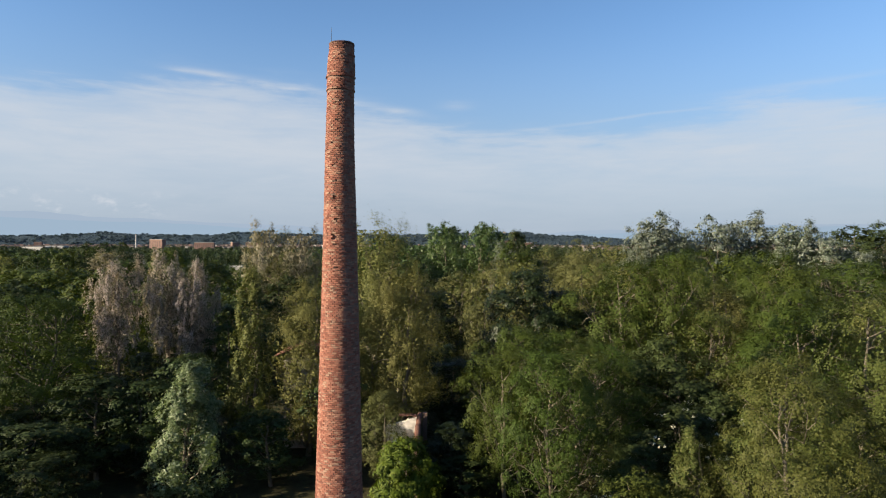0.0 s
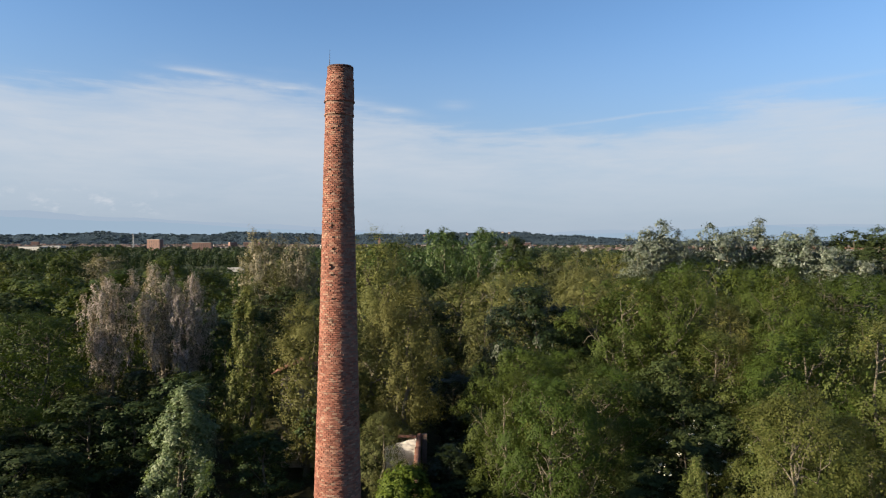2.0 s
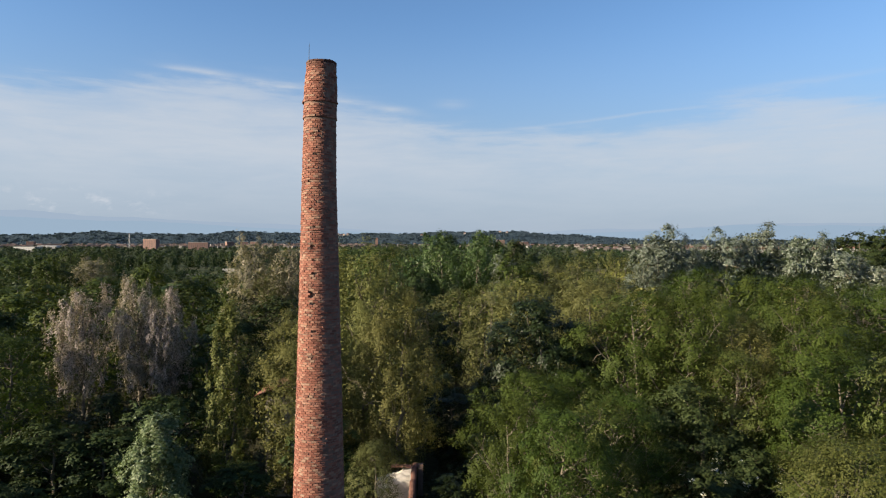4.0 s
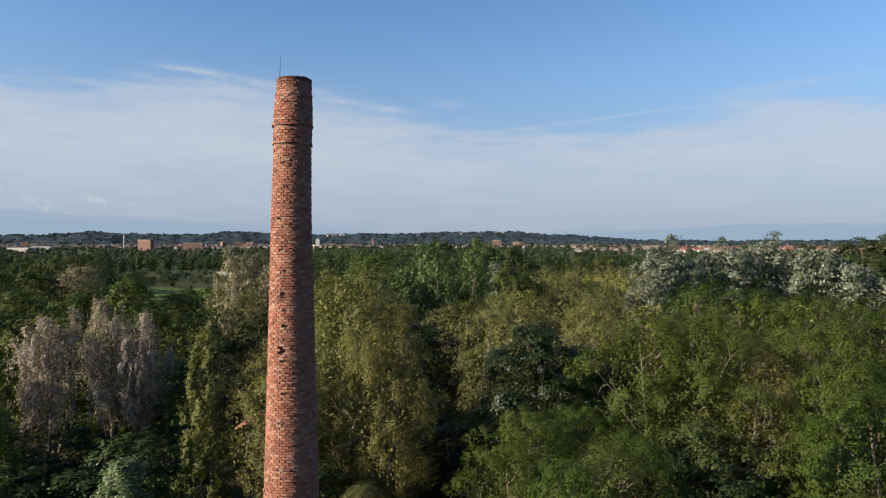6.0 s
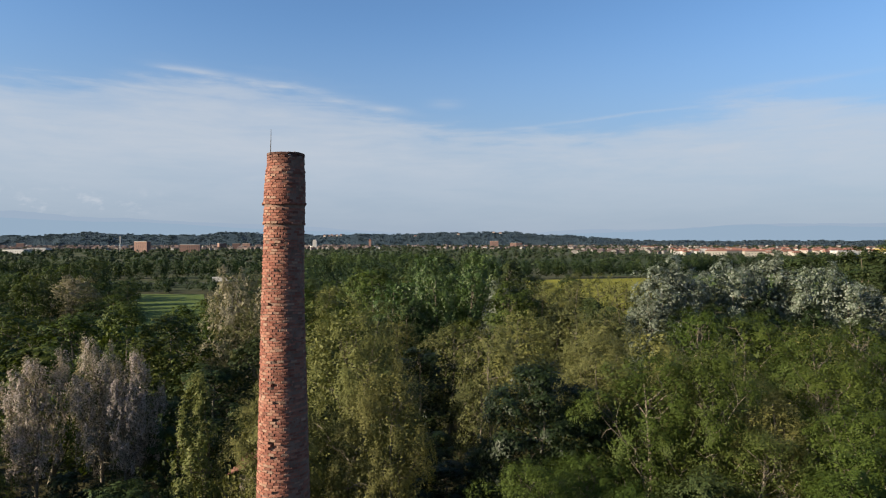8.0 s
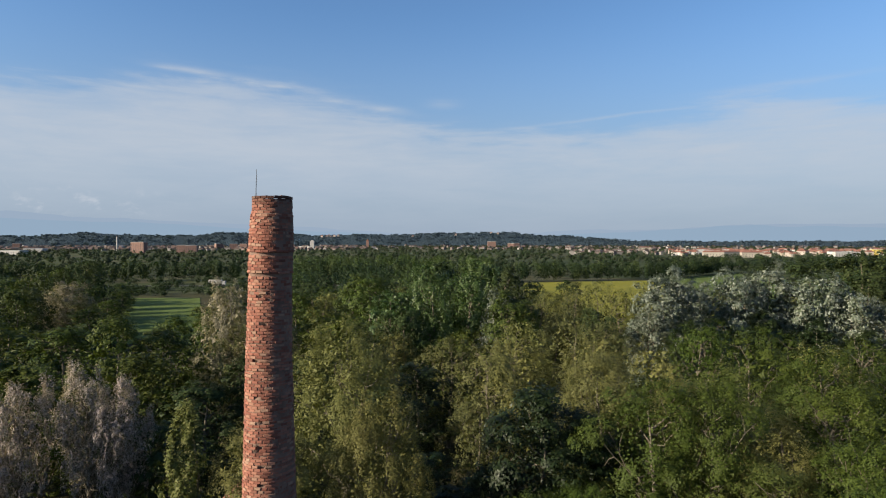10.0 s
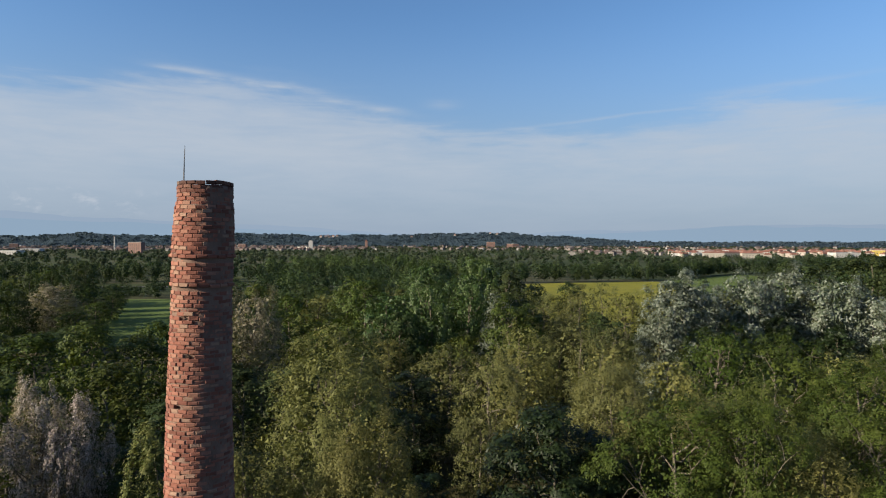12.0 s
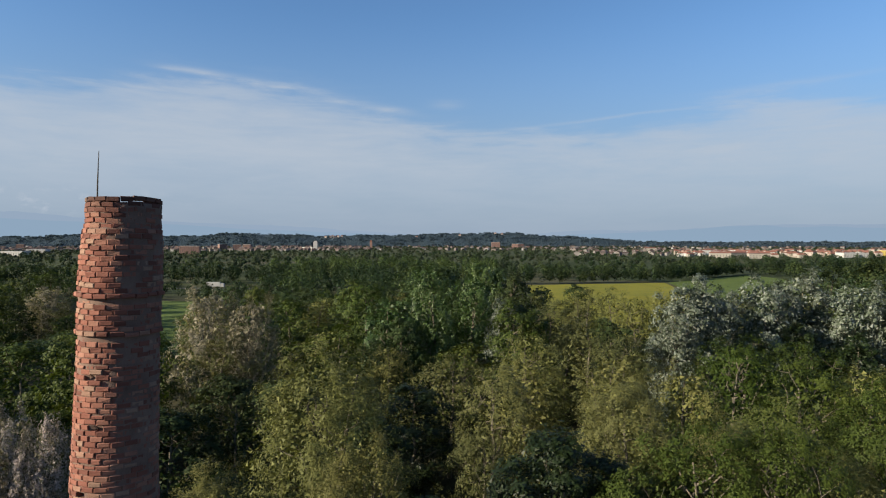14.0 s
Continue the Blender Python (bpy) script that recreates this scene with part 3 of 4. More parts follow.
ridge("backdrop_mountains", "very faint farther mountains, haze painted as a glow", 4800, 60,
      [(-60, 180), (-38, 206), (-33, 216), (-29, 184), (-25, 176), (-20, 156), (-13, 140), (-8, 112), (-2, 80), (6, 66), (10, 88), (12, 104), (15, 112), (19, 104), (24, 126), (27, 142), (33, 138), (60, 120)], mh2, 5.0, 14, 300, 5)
# a country road across the meadows
M_ROAD = surface("grey_asphalt", (0.039, 0.039, 0.040), (0.065, 0.063, 0.062), 0.5, 0.9, 0.3, 0.02)
tagged(part("road", sheet_mesh("road", [(-420, 392), (-40, 404), (-40, 411), (-420, 399)], M_ROAD, 0.3, 12), None), "narrow asphalt road behind the meadow", "road", kind="structure")

# ---- the brick chimney ----
TOP, COURSE = 29.89, 0.098
BASE_X, BASE_Y, LEAN_X, LEAN_Y = -5.36, 32.05, 0.05, 1.1       # foot, and how far the head leans from above it


def shaft_radius(z):
    """Outer radius of the shaft; the corbelled head bulges over two rings."""
    d = TOP - z
    return float(np.interp(d, [0, 0.58, 0.62, 1.05, 1.5, 1.80, 1.92, 2.47, 2.58, 5.2, 23.8, 29.9], [.655, .665, .69, .715, .73, .738, .722, .722, .705, .748, 1.215, 1.37]))


def bow(z):
    """How far the old shaft has bowed sideways at that height."""
    return float(np.interp(z, [0, 6, 16, 20, 24.6, 28.1, TOP], [0.02, 0.02, 0.0, -0.015, -0.05, -0.035, 0]))


def sag(z):
    """How far it has bowed towards the south at that height."""
    return float(np.interp(z, [0, 14, 20, 24.6, 27.5, TOP], [0, 0, -0.07, -0.12, -0.06, 0]))


def brick_arrays(rng, n_around, r, height, wear=0.003):
    """A wedge-shaped brick with worn, rounded arrises; its face on the x axis at radius r, centred at z 0."""
    half = math.pi / n_around - 0.0062 / r
    hz = height / 2 - 0.0046
    v = []
    for rad, a, h in ((r - 0.11, half, hz), (r - 0.011, half, hz), (r, half - 0.013 / r, hz - 0.011)):
        for sa, sz in ((-1, -1), (1, -1), (1, 1), (-1, 1)):
            v.append((rad * math.cos(sa * a), rad * math.sin(sa * a), sz * h))
    v = np.array(v)
    v[4:] += rng.normal(0, wear, (8, 3))
    f = [(2, 1, 0), (3, 2, 0), (8, 9, 10), (8, 10, 11)]
    for lo in (0, 4):
        for i in range(4):
            k = (i + 1) % 4
            f += [(lo + i, lo + k, lo + 4 + k), (lo + i, lo + 4 + k, lo + 4 + i)]
    return v, np.array(f)


def eroded(a):
    """Depth of the joints: washed out on the weather side, flush on the lee side."""
    c = math.cos(a - math.radians(205))
    x = min(1.0, max(0.0, (c + 0.1) / 0.45))
    return 0.007 + 0.020 * x * x * (3 - 2 * x)


def build_chimney():
    rng = np.random.default_rng(11)
    root = tagged(new("factory_chimney"), "tall leaning red brick factory chimney with cracked weathered courses", "chimney")
    root.matrix_basis = Matrix.Translation((BASE_X, BASE_Y, 0)) @ Matrix.Rotation(math.atan2(LEAN_X, TOP), 4, "Y") @ Matrix.Rotation(-math.atan2(LEAN_Y, TOP), 4, "X")
    courses = int(TOP / COURSE)
    # the stepped crack down the sunny face: bearing of its middle, and the gaps where bricks fell out
    crack = math.radians(-97)
    holes = [(19.75, -.10, 2.6), (19.35, .05, 1), (21.75, -.08, 2.6), (21.2, .02, 1), (22.6, .1, 1), (20.6, .0, 1), (23.4, -.25, 1), (24.55, -.3, 1), (25.7, .1, 1), (18.2, .1, 1), (26.6, -.12, 1), (17.1, .05, 1)]

    def gap(a, z):
        turn_ = (a - crack + math.pi) % (2 * math.pi) - math.pi
        if any(abs(z - hz) < COURSE * 0.5 * hn and abs(turn_ - ha) < 0.14 for hz, ha, hn in holes):
            return 0.16
        return eroded(a)

    # mortar bed behind the brick faces, and the sooty flue
    zs = np.linspace(0, TOP - COURSE * 1.2, 330)
    sides = 72
    ang = np.linspace(0, 2 * np.pi, sides, endpoint=False)
    rings = [[((shaft_radius(z) - gap(a, z)) * math.cos(a) + bow(z), (shaft_radius(z) - gap(a, z)) * math.sin(a) + sag(z), z) for a in ang] for z in zs]
    inner = [[((shaft_radius(z) - 0.23) * math.cos(a) + bow(z), (shaft_radius(z) - 0.23) * math.sin(a) + sag(z), z) for a in ang] for z in zs[::-1]]
    def tube(name, rows_, mat):
        v = np.array(rows_).reshape(-1, 3)
        f = [(i * sides + j, i * sides + (j + 1) % sides, (i + 1) * sides + (j + 1) % sides, (i + 1) * sides + j) for i in range(len(rows_) - 1) for j in range(sides)]
        part(name, raw_mesh(name, v, f, mat, 4, True), None, root)
    tube("mortar_bed", rings + inner[:1], M_MORTAR)
    tube("flue", inner, M_SOOT)
    vs, fs, base = [], [], 0
    shared = {}
    singles = 0
    for k in range(courses - 1, -1, -1):
        z = (k + 0.5) * COURSE
        d = TOP - z
        r = shaft_radius(z)
        n = max(16, round(2 * math.pi * r / 0.232))
        ring_course = abs(d - 1.86) < 0.05 or abs(d - 2.52) < 0.05
        band = (k % 9 == 4) and d > 3
        extra = 0.036 if ring_course else (0.010 if band else 0.0)
        slip = 0.5 * (k % 2) + rng.uniform(-0.06, 0.06)
        crack_here = crack + 0.16 * math.sin(k * 0.55) + 0.1 * math.sin(k * 0.21)
        for j in range(n):
            a = 2 * math.pi * (j + slip) / n
            turn_ = (a - crack + math.pi) % (2 * math.pi) - math.pi
            if any(abs(z - hz) < COURSE * 0.52 * hn and abs(turn_ - ha) < math.pi / n for hz, ha, hn in holes):
                continue
            lee = (a + math.pi) % (2 * math.pi) - math.pi
            if d < COURSE and (-0.30 < lee < -0.10 or 0.15 < lee < 0.55):                    # chipped rim on the lee side
                continue
            if COURSE < d < 2 * COURSE and -1.15 < lee < -0.98:
                continue
            z = (k + 0.5) * COURSE + 0.016 * math.sin(2 * a + 0.7 * k * COURSE) + 0.009 * math.sin(5 * a - 1.3 * k * COURSE) + rng.normal(0, 0.003)
            push = extra + rng.normal(0, 0.006)
            if rng.random() < 0.025:
                push -= rng.uniform(0.006, 0.02)
            if ring_course and rng.random() < 0.2 or band and rng.random() < 0.3:
                push -= 0.014
            near_crack = abs((a - crack_here + math.pi) % (2 * math.pi) - math.pi) < math.pi / n * 0.7 and 2.0 < d < 16 and math.sin(k * 0.37) > 0.25
            under = abs(d - 1.86 - COURSE) < 0.05 or abs(d - 2.52 - COURSE) < 0.05 or (k % 9 == 3 and d > 3 and rng.random() < 0.5)
            if under and d < 3:
                push -= 0.028
            tall = COURSE - (0.03 if under else 0.008 if band or ring_course else rng.uniform(-0.003, 0.006))
            if singles < 300 and d < 1.75:
                key = (n, round(r, 2), int(rng.integers(3)))
                if key not in shared:
                    v, f = brick_arrays(rng, n, round(r, 2), COURSE, 0.0035)
                    shared[key] = raw_mesh("brick", v - np.array([round(r, 2), 0, 0]), f, M_BRICK)
                spot = Matrix.Translation((bow(z), sag(z), 0)) @ Matrix.Rotation(a, 4, "Z") @ Matrix.Translation((round(r, 2) + push, 0, z)) @ Matrix.Rotation(rng.normal(0, 0.02), 4, "X") @ Matrix.Rotation(rng.normal(0, 0.03), 4, "Z")
                part("brick", shared[key], None, root, at=spot)
                singles += 1
            else:
                v, f = brick_arrays(rng, n * (1.3 if near_crack else 1.0), r + push, tall)
                c, s = math.cos(a), math.sin(a)
                v = v - np.array([0, 0, 0.014 if under else 0.0])
                v = v @ np.array([[c, s, 0], [-s, c, 0], [0, 0, 1]]) + np.array([bow(z), sag(z), z])
                vs.append(v)
                fs.append(f + base)
                base += len(v)
    tagged(part("brickwork", raw_mesh("brickwork", np.concatenate(vs), np.concatenate(fs), M_BRICK), None, root), kind="stuff")
    # lightning rod clamped inside the rim
    ra = math.radians(90 - 281)
    rr = shaft_radius(TOP) - 0.06
    foot = np.array([rr * math.cos(ra), rr * math.sin(ra), TOP - 0.5])
    v, f = tube_arrays([(np.array([foot, foot + (0, 0, 0.8), foot + (0.015, 0, 1.44)]), [.016, .014, .006])], 8)
    rod = part("lightning_rod", raw_mesh("lightning_rod", v, f, M_IRON, 4, True), None, root, "thin dark iron lightning rod")
    for dz in (0.08, 0.3):
        bm = bmesh.new()
        bmesh.ops.create_cube(bm, size=1, matrix=Matrix.Translation((foot[0], foot[1], foot[2] + dz)) @ Matrix.Rotation(ra, 4, "Z") @ Matrix.Diagonal((0.14, 0.05, 0.03, 1)))
        part("clamp", bm, M_IRON, rod)
    return root


build_chimney()

# ---- the wood: trees one by one round the chimney ----
NEAR = [
    # left of the chimney
    ("locust", -35.8, 55, 14.8, 4.9), ("green", -43, 60, 11.5, 4.5), ("dark", -41, 47, 7.5, 3.8), ("dark", -30, 45, 6.5, 3.5), ("dark", -25, 52, 8, 3.5),
    ("young", -19.6, 47.3, 10.3, 3.3), ("dark", -22.5, 55, 9.5, 3.6), ("dark", -28.5, 51, 8.5, 3.6), ("dark", -34, 46.5, 6.5, 3.4), ("dark", -38, 40, 5.5, 3.4), ("dark", -27, 42, 5, 3), ("grey", -27.4, 62.6, 18.4, 3.3), ("grey", -31.0, 59.4, 18.3, 3.0), ("grey", -24.4, 62.2, 17.4, 2.7), ("dark", -22, 66, 13, 4),
    # low shade-black crowns darken the ground below the grey trees
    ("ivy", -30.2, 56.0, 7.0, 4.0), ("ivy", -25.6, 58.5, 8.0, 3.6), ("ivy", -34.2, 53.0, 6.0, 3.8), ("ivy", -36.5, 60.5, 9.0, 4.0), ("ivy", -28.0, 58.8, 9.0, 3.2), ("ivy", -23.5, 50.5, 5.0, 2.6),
    ("poplar", -17.4, 56.5, 17.3, 2.6), ("olive", -12.2, 57.0, 16.4, 4.6), ("olive", -7.4, 64.0, 22.6, 6.2), ("olive", -3.8, 58.0, 18.0, 4.2), ("dark", -14.5, 67, 11.5, 4.2),
    ("dark", -8.5, 54, 8, 3.2), ("tan", -5.0, 50.6, 7.4, 2.3), ("dark", -14, 50, 6, 3.0),
    ("dark", -48, 70, 15, 5.5), ("green", -52, 84, 15, 6), ("green", -42, 80, 15, 5.5), ("green", -33, 84, 15.0, 5.5), ("green", -41, 94, 18.2, 5), ("green", -37, 98, 16, 6), ("dark", -26, 82, 12.5, 5),
    ("green", -50, 100, 16, 6), ("pale", -29.6, 107, 23.4, 6.0), ("pale", -24.0, 105, 22.4, 5.4), ("tan", -27.0, 101, 16.5, 5.2), ("dark", -21, 88, 14.5, 4.5), ("green", -62, 95, 15, 6), ("green", -66, 112, 16, 6.5),
    ("dark", -56, 118, 15, 6), ("dark", -17, 96, 12.5, 5), ("green", -36, 160, 14, 6), ("green", -44, 190, 13, 6), ("dark", -35, 205, 14, 6), ("olive", -28, 178, 15, 6), ("green", -52, 225, 12, 6), ("dark", -42, 240, 13, 6.5), ("green", -49, 64, 11, 4.5), ("dark", -58, 62, 13, 5), ("dark", -56, 46, 10, 5),
    # the last four are unseen, added or raised to shade the left foreground
    ("green", -66, 76, 16, 6), ("dark", -70, 56, 14, 6), ("dark", -50, 33, 13, 5), ("dark", -64, 35, 21, 7), ("green", -73, 43, 22, 7.5), ("dark", -60, 26, 19, 6.5),
    # the dark gap, its shade filled in by the ivy kind, and the middle
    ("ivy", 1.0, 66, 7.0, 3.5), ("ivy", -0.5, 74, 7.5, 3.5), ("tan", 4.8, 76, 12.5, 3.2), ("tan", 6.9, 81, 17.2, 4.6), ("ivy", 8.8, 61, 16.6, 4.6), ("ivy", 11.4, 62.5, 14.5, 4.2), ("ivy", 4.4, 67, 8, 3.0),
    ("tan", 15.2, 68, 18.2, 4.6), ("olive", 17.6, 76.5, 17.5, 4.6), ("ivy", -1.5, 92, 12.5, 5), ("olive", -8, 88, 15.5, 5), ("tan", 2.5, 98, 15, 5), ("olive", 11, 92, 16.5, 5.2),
    ("dark", -5, 78, 13, 4), ("olive", 21, 88, 17.5, 5.0), ("tan", 25, 100, 17.0, 5), ("olive", 15, 106, 17.5, 5.5), ("green", 5, 112, 15, 5), ("olive", -6, 108, 15, 5), ("green", -14, 118, 16, 5.5), ("dark", -4.5, 123, 16.5, 5), ("silver", 12.2, 128, 19.2, 4.5), ("dark", -10.6, 150, 20.8, 5.5), ("green", -17, 165, 20, 6),
    ("aspen", 7.3, 134, 24.2, 5.4), ("aspen", 12.5, 160, 25.6, 6), ("aspen", -0.6, 147, 25.2, 5.6), ("aspen", -6, 128, 20.5, 6), ("dark", 17, 146, 22, 6), ("dark", 2, 158, 23, 6), ("green", -13, 142, 20.5, 6),
    ("aspen", 0.2, 126, 22.0, 4.6), ("dark", 20, 166, 22, 6), ("green", 14, 122, 19, 5.5),
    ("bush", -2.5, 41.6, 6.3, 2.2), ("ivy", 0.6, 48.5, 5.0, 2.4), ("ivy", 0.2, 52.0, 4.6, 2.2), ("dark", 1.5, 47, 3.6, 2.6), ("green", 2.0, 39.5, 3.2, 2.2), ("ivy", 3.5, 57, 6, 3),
    # the locust thicket on the right
    ("locust", 7.2, 41.8, 12.3, 3.4), ("locust", 4.6, 46.5, 11.5, 3.0), ("bare", 9.4, 42.5, 12.8, 3.4), ("locust", 6.2, 50.5, 12.6, 3.4), ("locust", 12.5, 47.5, 11.6, 3.8),
    ("locust", 10.8, 53.5, 11.8, 3.4), ("bare", 16.8, 29.8, 14.0, 3.5), ("locust", 20.3, 56.8, 18.1, 4.2), ("locust", 28, 52, 15.6, 4.4), ("bare", 28.6, 42.3, 16.2, 4.2), ("green", 11.0, 36.5, 6.2, 2.5), ("poplar", 14.6, 37.5, 8.6, 1.7), ("dark", 13.0, 40.5, 6.5, 2.6),
    ("locust", 16.8, 58.8, 17.8, 5.0), ("dark", 18.0, 50.0, 12.0, 4.0), ("bare", 22.0, 52.5, 13.4, 4.4), ("locust", 26.0, 45.7, 14.6, 4.8), ("bare", 21.0, 38.0, 11.4, 3.8),
    ("olive", 25.5, 57.5, 16.2, 4.4), ("locust", 33.5, 60, 16.8, 5.2), ("locust", 35.4, 67.8, 18.6, 5.2), ("locust", 33.4, 74.5, 18.6, 5.2), ("bare", 26.5, 67, 17.4, 5.0), ("olive", 24.8, 78, 18.0, 4.6),
    ("locust", 34.7, 91, 18.4, 5.4), ("locust", 31.4, 84, 18.8, 4.8), ("olive", 43, 80, 17.8, 5.0), ("locust", 45, 68, 17.4, 5.5), ("bare", 40, 53, 15.8, 5.2), ("olive", 33, 48, 15.2, 4.2),
    ("bare", 29.5, 38, 12.5, 4.2), ("locust", 22.5, 30, 8.5, 3.4), ("locust", 38, 42, 13.5, 4.8), ("locust", 52, 60, 16.8, 5.5), ("locust", 54, 74, 17.6, 5.5), ("locust", 54, 88, 17.0, 5.5),
    ("locust", 45, 94, 17.5, 5.2), ("bare", 12.5, 62.5, 13.0, 3.8), ("tan", 20.5, 64, 16.4, 4.2), ("locust", 63, 80, 17.0, 6), ("locust", 62, 66, 16.5, 5.5), ("locust", 48, 48, 15, 5),
    # silvery poplars behind it
    ("silver", 34.6, 105, 24.9, 6.0), ("silver", 38.8, 110, 23.6, 5.4), ("silver", 48.6, 110.5, 24.6, 5.6), ("silver", 54.6, 113, 25.6, 6.4), ("silver", 60.4, 110, 24.4, 6.0), ("silver", 66, 108.5, 22.2, 5.4), ("silver", 71, 108, 19.6, 4.8),
    # the ivy kind here paints the dark foot of the poplars
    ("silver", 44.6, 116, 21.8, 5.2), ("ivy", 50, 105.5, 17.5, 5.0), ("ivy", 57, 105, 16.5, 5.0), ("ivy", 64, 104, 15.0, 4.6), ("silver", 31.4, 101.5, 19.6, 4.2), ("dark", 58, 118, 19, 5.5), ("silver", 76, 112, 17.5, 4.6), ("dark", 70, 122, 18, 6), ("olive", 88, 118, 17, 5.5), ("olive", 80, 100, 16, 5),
    ("dark", 30, 124, 16.5, 5), ("tan", 24, 118, 16.5, 5), ("tan", 29, 138, 20.2, 5), ("tan", 37, 148, 19.6, 5), ("olive", 46, 146, 19.4, 5), ("olive", 34, 164, 17.6, 5), ("tan", 22, 132, 18.5, 5), ("olive", 38, 134, 20.2, 5), ("tan", 50, 134, 19.5, 5), ("olive", 56, 146, 18.5, 5), ("dark", 47, 222, 15.4, 5.6),
    ("tan", 57, 160, 14, 5), ("tan", 27, 180, 15, 5), ("olive", 66, 172, 13, 5), ("silver", 78, 150, 15, 5),
    ("dark", -103, 178, 16, 4.2), ("dark", -109, 192, 19, 4.2), ("dark", -115, 207, 16, 4.2), ("dark", -121, 222, 19, 4.2), ("dark", -127, 236, 16, 4.2), ("dark", -133, 250, 19, 4.2), ("dark", -138, 265, 16, 4.2), ("dark", -144, 280, 19, 4.2), ("dark", -150, 294, 16, 4.2), ("dark", -156, 308, 19, 4.2), ("green", -114, 176, 17, 5), ("green", -121, 193, 17, 5), ("green", -128, 210, 17, 5), ("green", -135, 227, 17, 5), ("green", -142, 244, 17, 5), ("green", -149, 261, 17, 5), ("green", -156, 278, 17, 5), ("green", -163, 295, 17, 5),
    ("pale", -99.8, 188, 17.6, 8.4), ("tan", -93, 181, 13, 5), ("green", -97, 203, 11, 5.0), ("dark", -107, 226, 9.5, 4.6), ("green", -113, 244, 10.5, 5.0), ("dark", -124, 268, 10, 5.0), ("green", -135, 292, 10, 5.0), ("green", -88, 176, 11.5, 5.0), ("green", -78, 128, 12.5, 6), ("green", -90, 140, 13, 6.5), ("dark", -100, 122, 14, 7), ("green", -84, 100, 15.5, 6.5),
    # a dark pine-like clump far right
    ("dark", 117, 205, 23.0, 8), ("dark", 128, 198, 25.0, 9), ("dark", 140, 201, 25.8, 9), ("dark", 134, 189, 22.5, 8), ("dark", 151, 206, 26, 9), ("dark", 158, 195, 25, 9), ("dark", 123, 187, 18.5, 7), ("tan", 112, 172, 15, 6),
]
for kind, x, y, top, radius in NEAR:
    plant(kind, x, y, top, radius, 0.3 if abs(x) - radius > 0.74 * y else 2.0 if y < 40 and kind == "bare" else 0.6 if kind in ("dark", "ivy") and y < 72 and x < 5 else 1.1 if y < 72 and abs(x) < 48 else 0.85 if kind == "silver" and y < 125 or kind in ("grey", "pale") else 0.8 if 120 < y < 166 and abs(x) < 25 else 0.6 if y < 110 else 0.4)


def elder(x, y, top, radius, seed):
    """A flowering elder: a dark bush with flat cream umbels."""
    root = plant("dark", x, y, top, radius, 0.6)
    tagged(root, "dark elder bush dotted with flat cream-white blossoms", "bush")
    root.name = "elder_bush"
    rng = np.random.default_rng(seed)
    n = 46
    a, u = rng.uniform(0, 6.283, n), rng.uniform(0.35, 0.95, n)
    r = 0.29 * outline("oval", (u - 0.08) / 0.92) * rng.uniform(0.95, 1.12, n)
    c = np.stack([r * np.cos(a), r * np.sin(a), u], 1)
    pts = (c[:, None] + rng.normal(size=(n, 9, 3)) * np.array([.013, .013, .004])).reshape(-1, 3)
    v, f = leaf_arrays(rng, pts, np.tile((0, 0, 1.0), (len(pts), 1)) + rng.normal(size=(len(pts), 3)) * 0.35 + np.repeat(c, 9, 0) * np.array([2, 2, 0]), 0.011)
    tagged(part("blossom", raw_mesh("blossom", v, f, M_BLOSSOM), None, root, "cream-white flower umbels"), kind="stuff")


M_BLOSSOM = surface("cream_blossom", (.42, .40, .30), (.62, .60, .48), 8.0, 0.8, 0.1, 0.01)
elder(16.2, 43.0, 8.4, 3.0, 31)
elder(19.4, 45.0, 8.8, 3.0, 32)
elder(13.2, 43.5, 6.4, 2.4, 33)
elder(11.2, 39.0, 5.4, 2.2, 34)


def inside(x, y, poly, margin=0.0):
    """Whether a place lies in a four-cornered piece of land."""
    hit = True
    for (ax, ay), (bx, by) in zip(poly, poly[1:] + poly[:1]):
        l = math.hypot(bx - ax, by - ay)
        hit &= ((bx - ax) * (y - ay) - (by - ay) * (x - ax)) / l > -margin
    return hit


def open_land(x, y):
    return inside(x, y, RAPE, 2) or inside(x, y, PASTURE, 2) or inside(x, y, MEADOW, 3) or (-0.62 < x / y < -0.25 and 300 < y < 432) or (-0.50 < x / y < -0.33 and 118 < y < 180)


rnd = random.Random(5)
taken = [(x, y, r) for _, x, y, _, r in NEAR]
count = 0
for _ in range(6000):
    y = rnd.uniform(100, 232)
    x = rnd.uniform(-0.80 * y - 20, 0.80 * y + 20)
    if open_land(x, y) or (0.18 < x / y < 0.42 and y > 150) or any((x - a) ** 2 + (y - b) ** 2 < (0.75 * c + 3.0) ** 2 for a, b, c in taken):
        continue
    kind = rnd.choice(("green", "dark", "green", "olive", "dark", "tan") if x > -25 else ("green", "dark", "green", "dark", "olive"))
    top = rnd.uniform(12.5, 17.0) if x < 35 else rnd.uniform(11, 15)
    plant(kind, x, y, top, rnd.uniform(4.2, 5.6), 0.3)
    taken.append((x, y, 5.0))
    count += 1
    if count >= 125:
        break


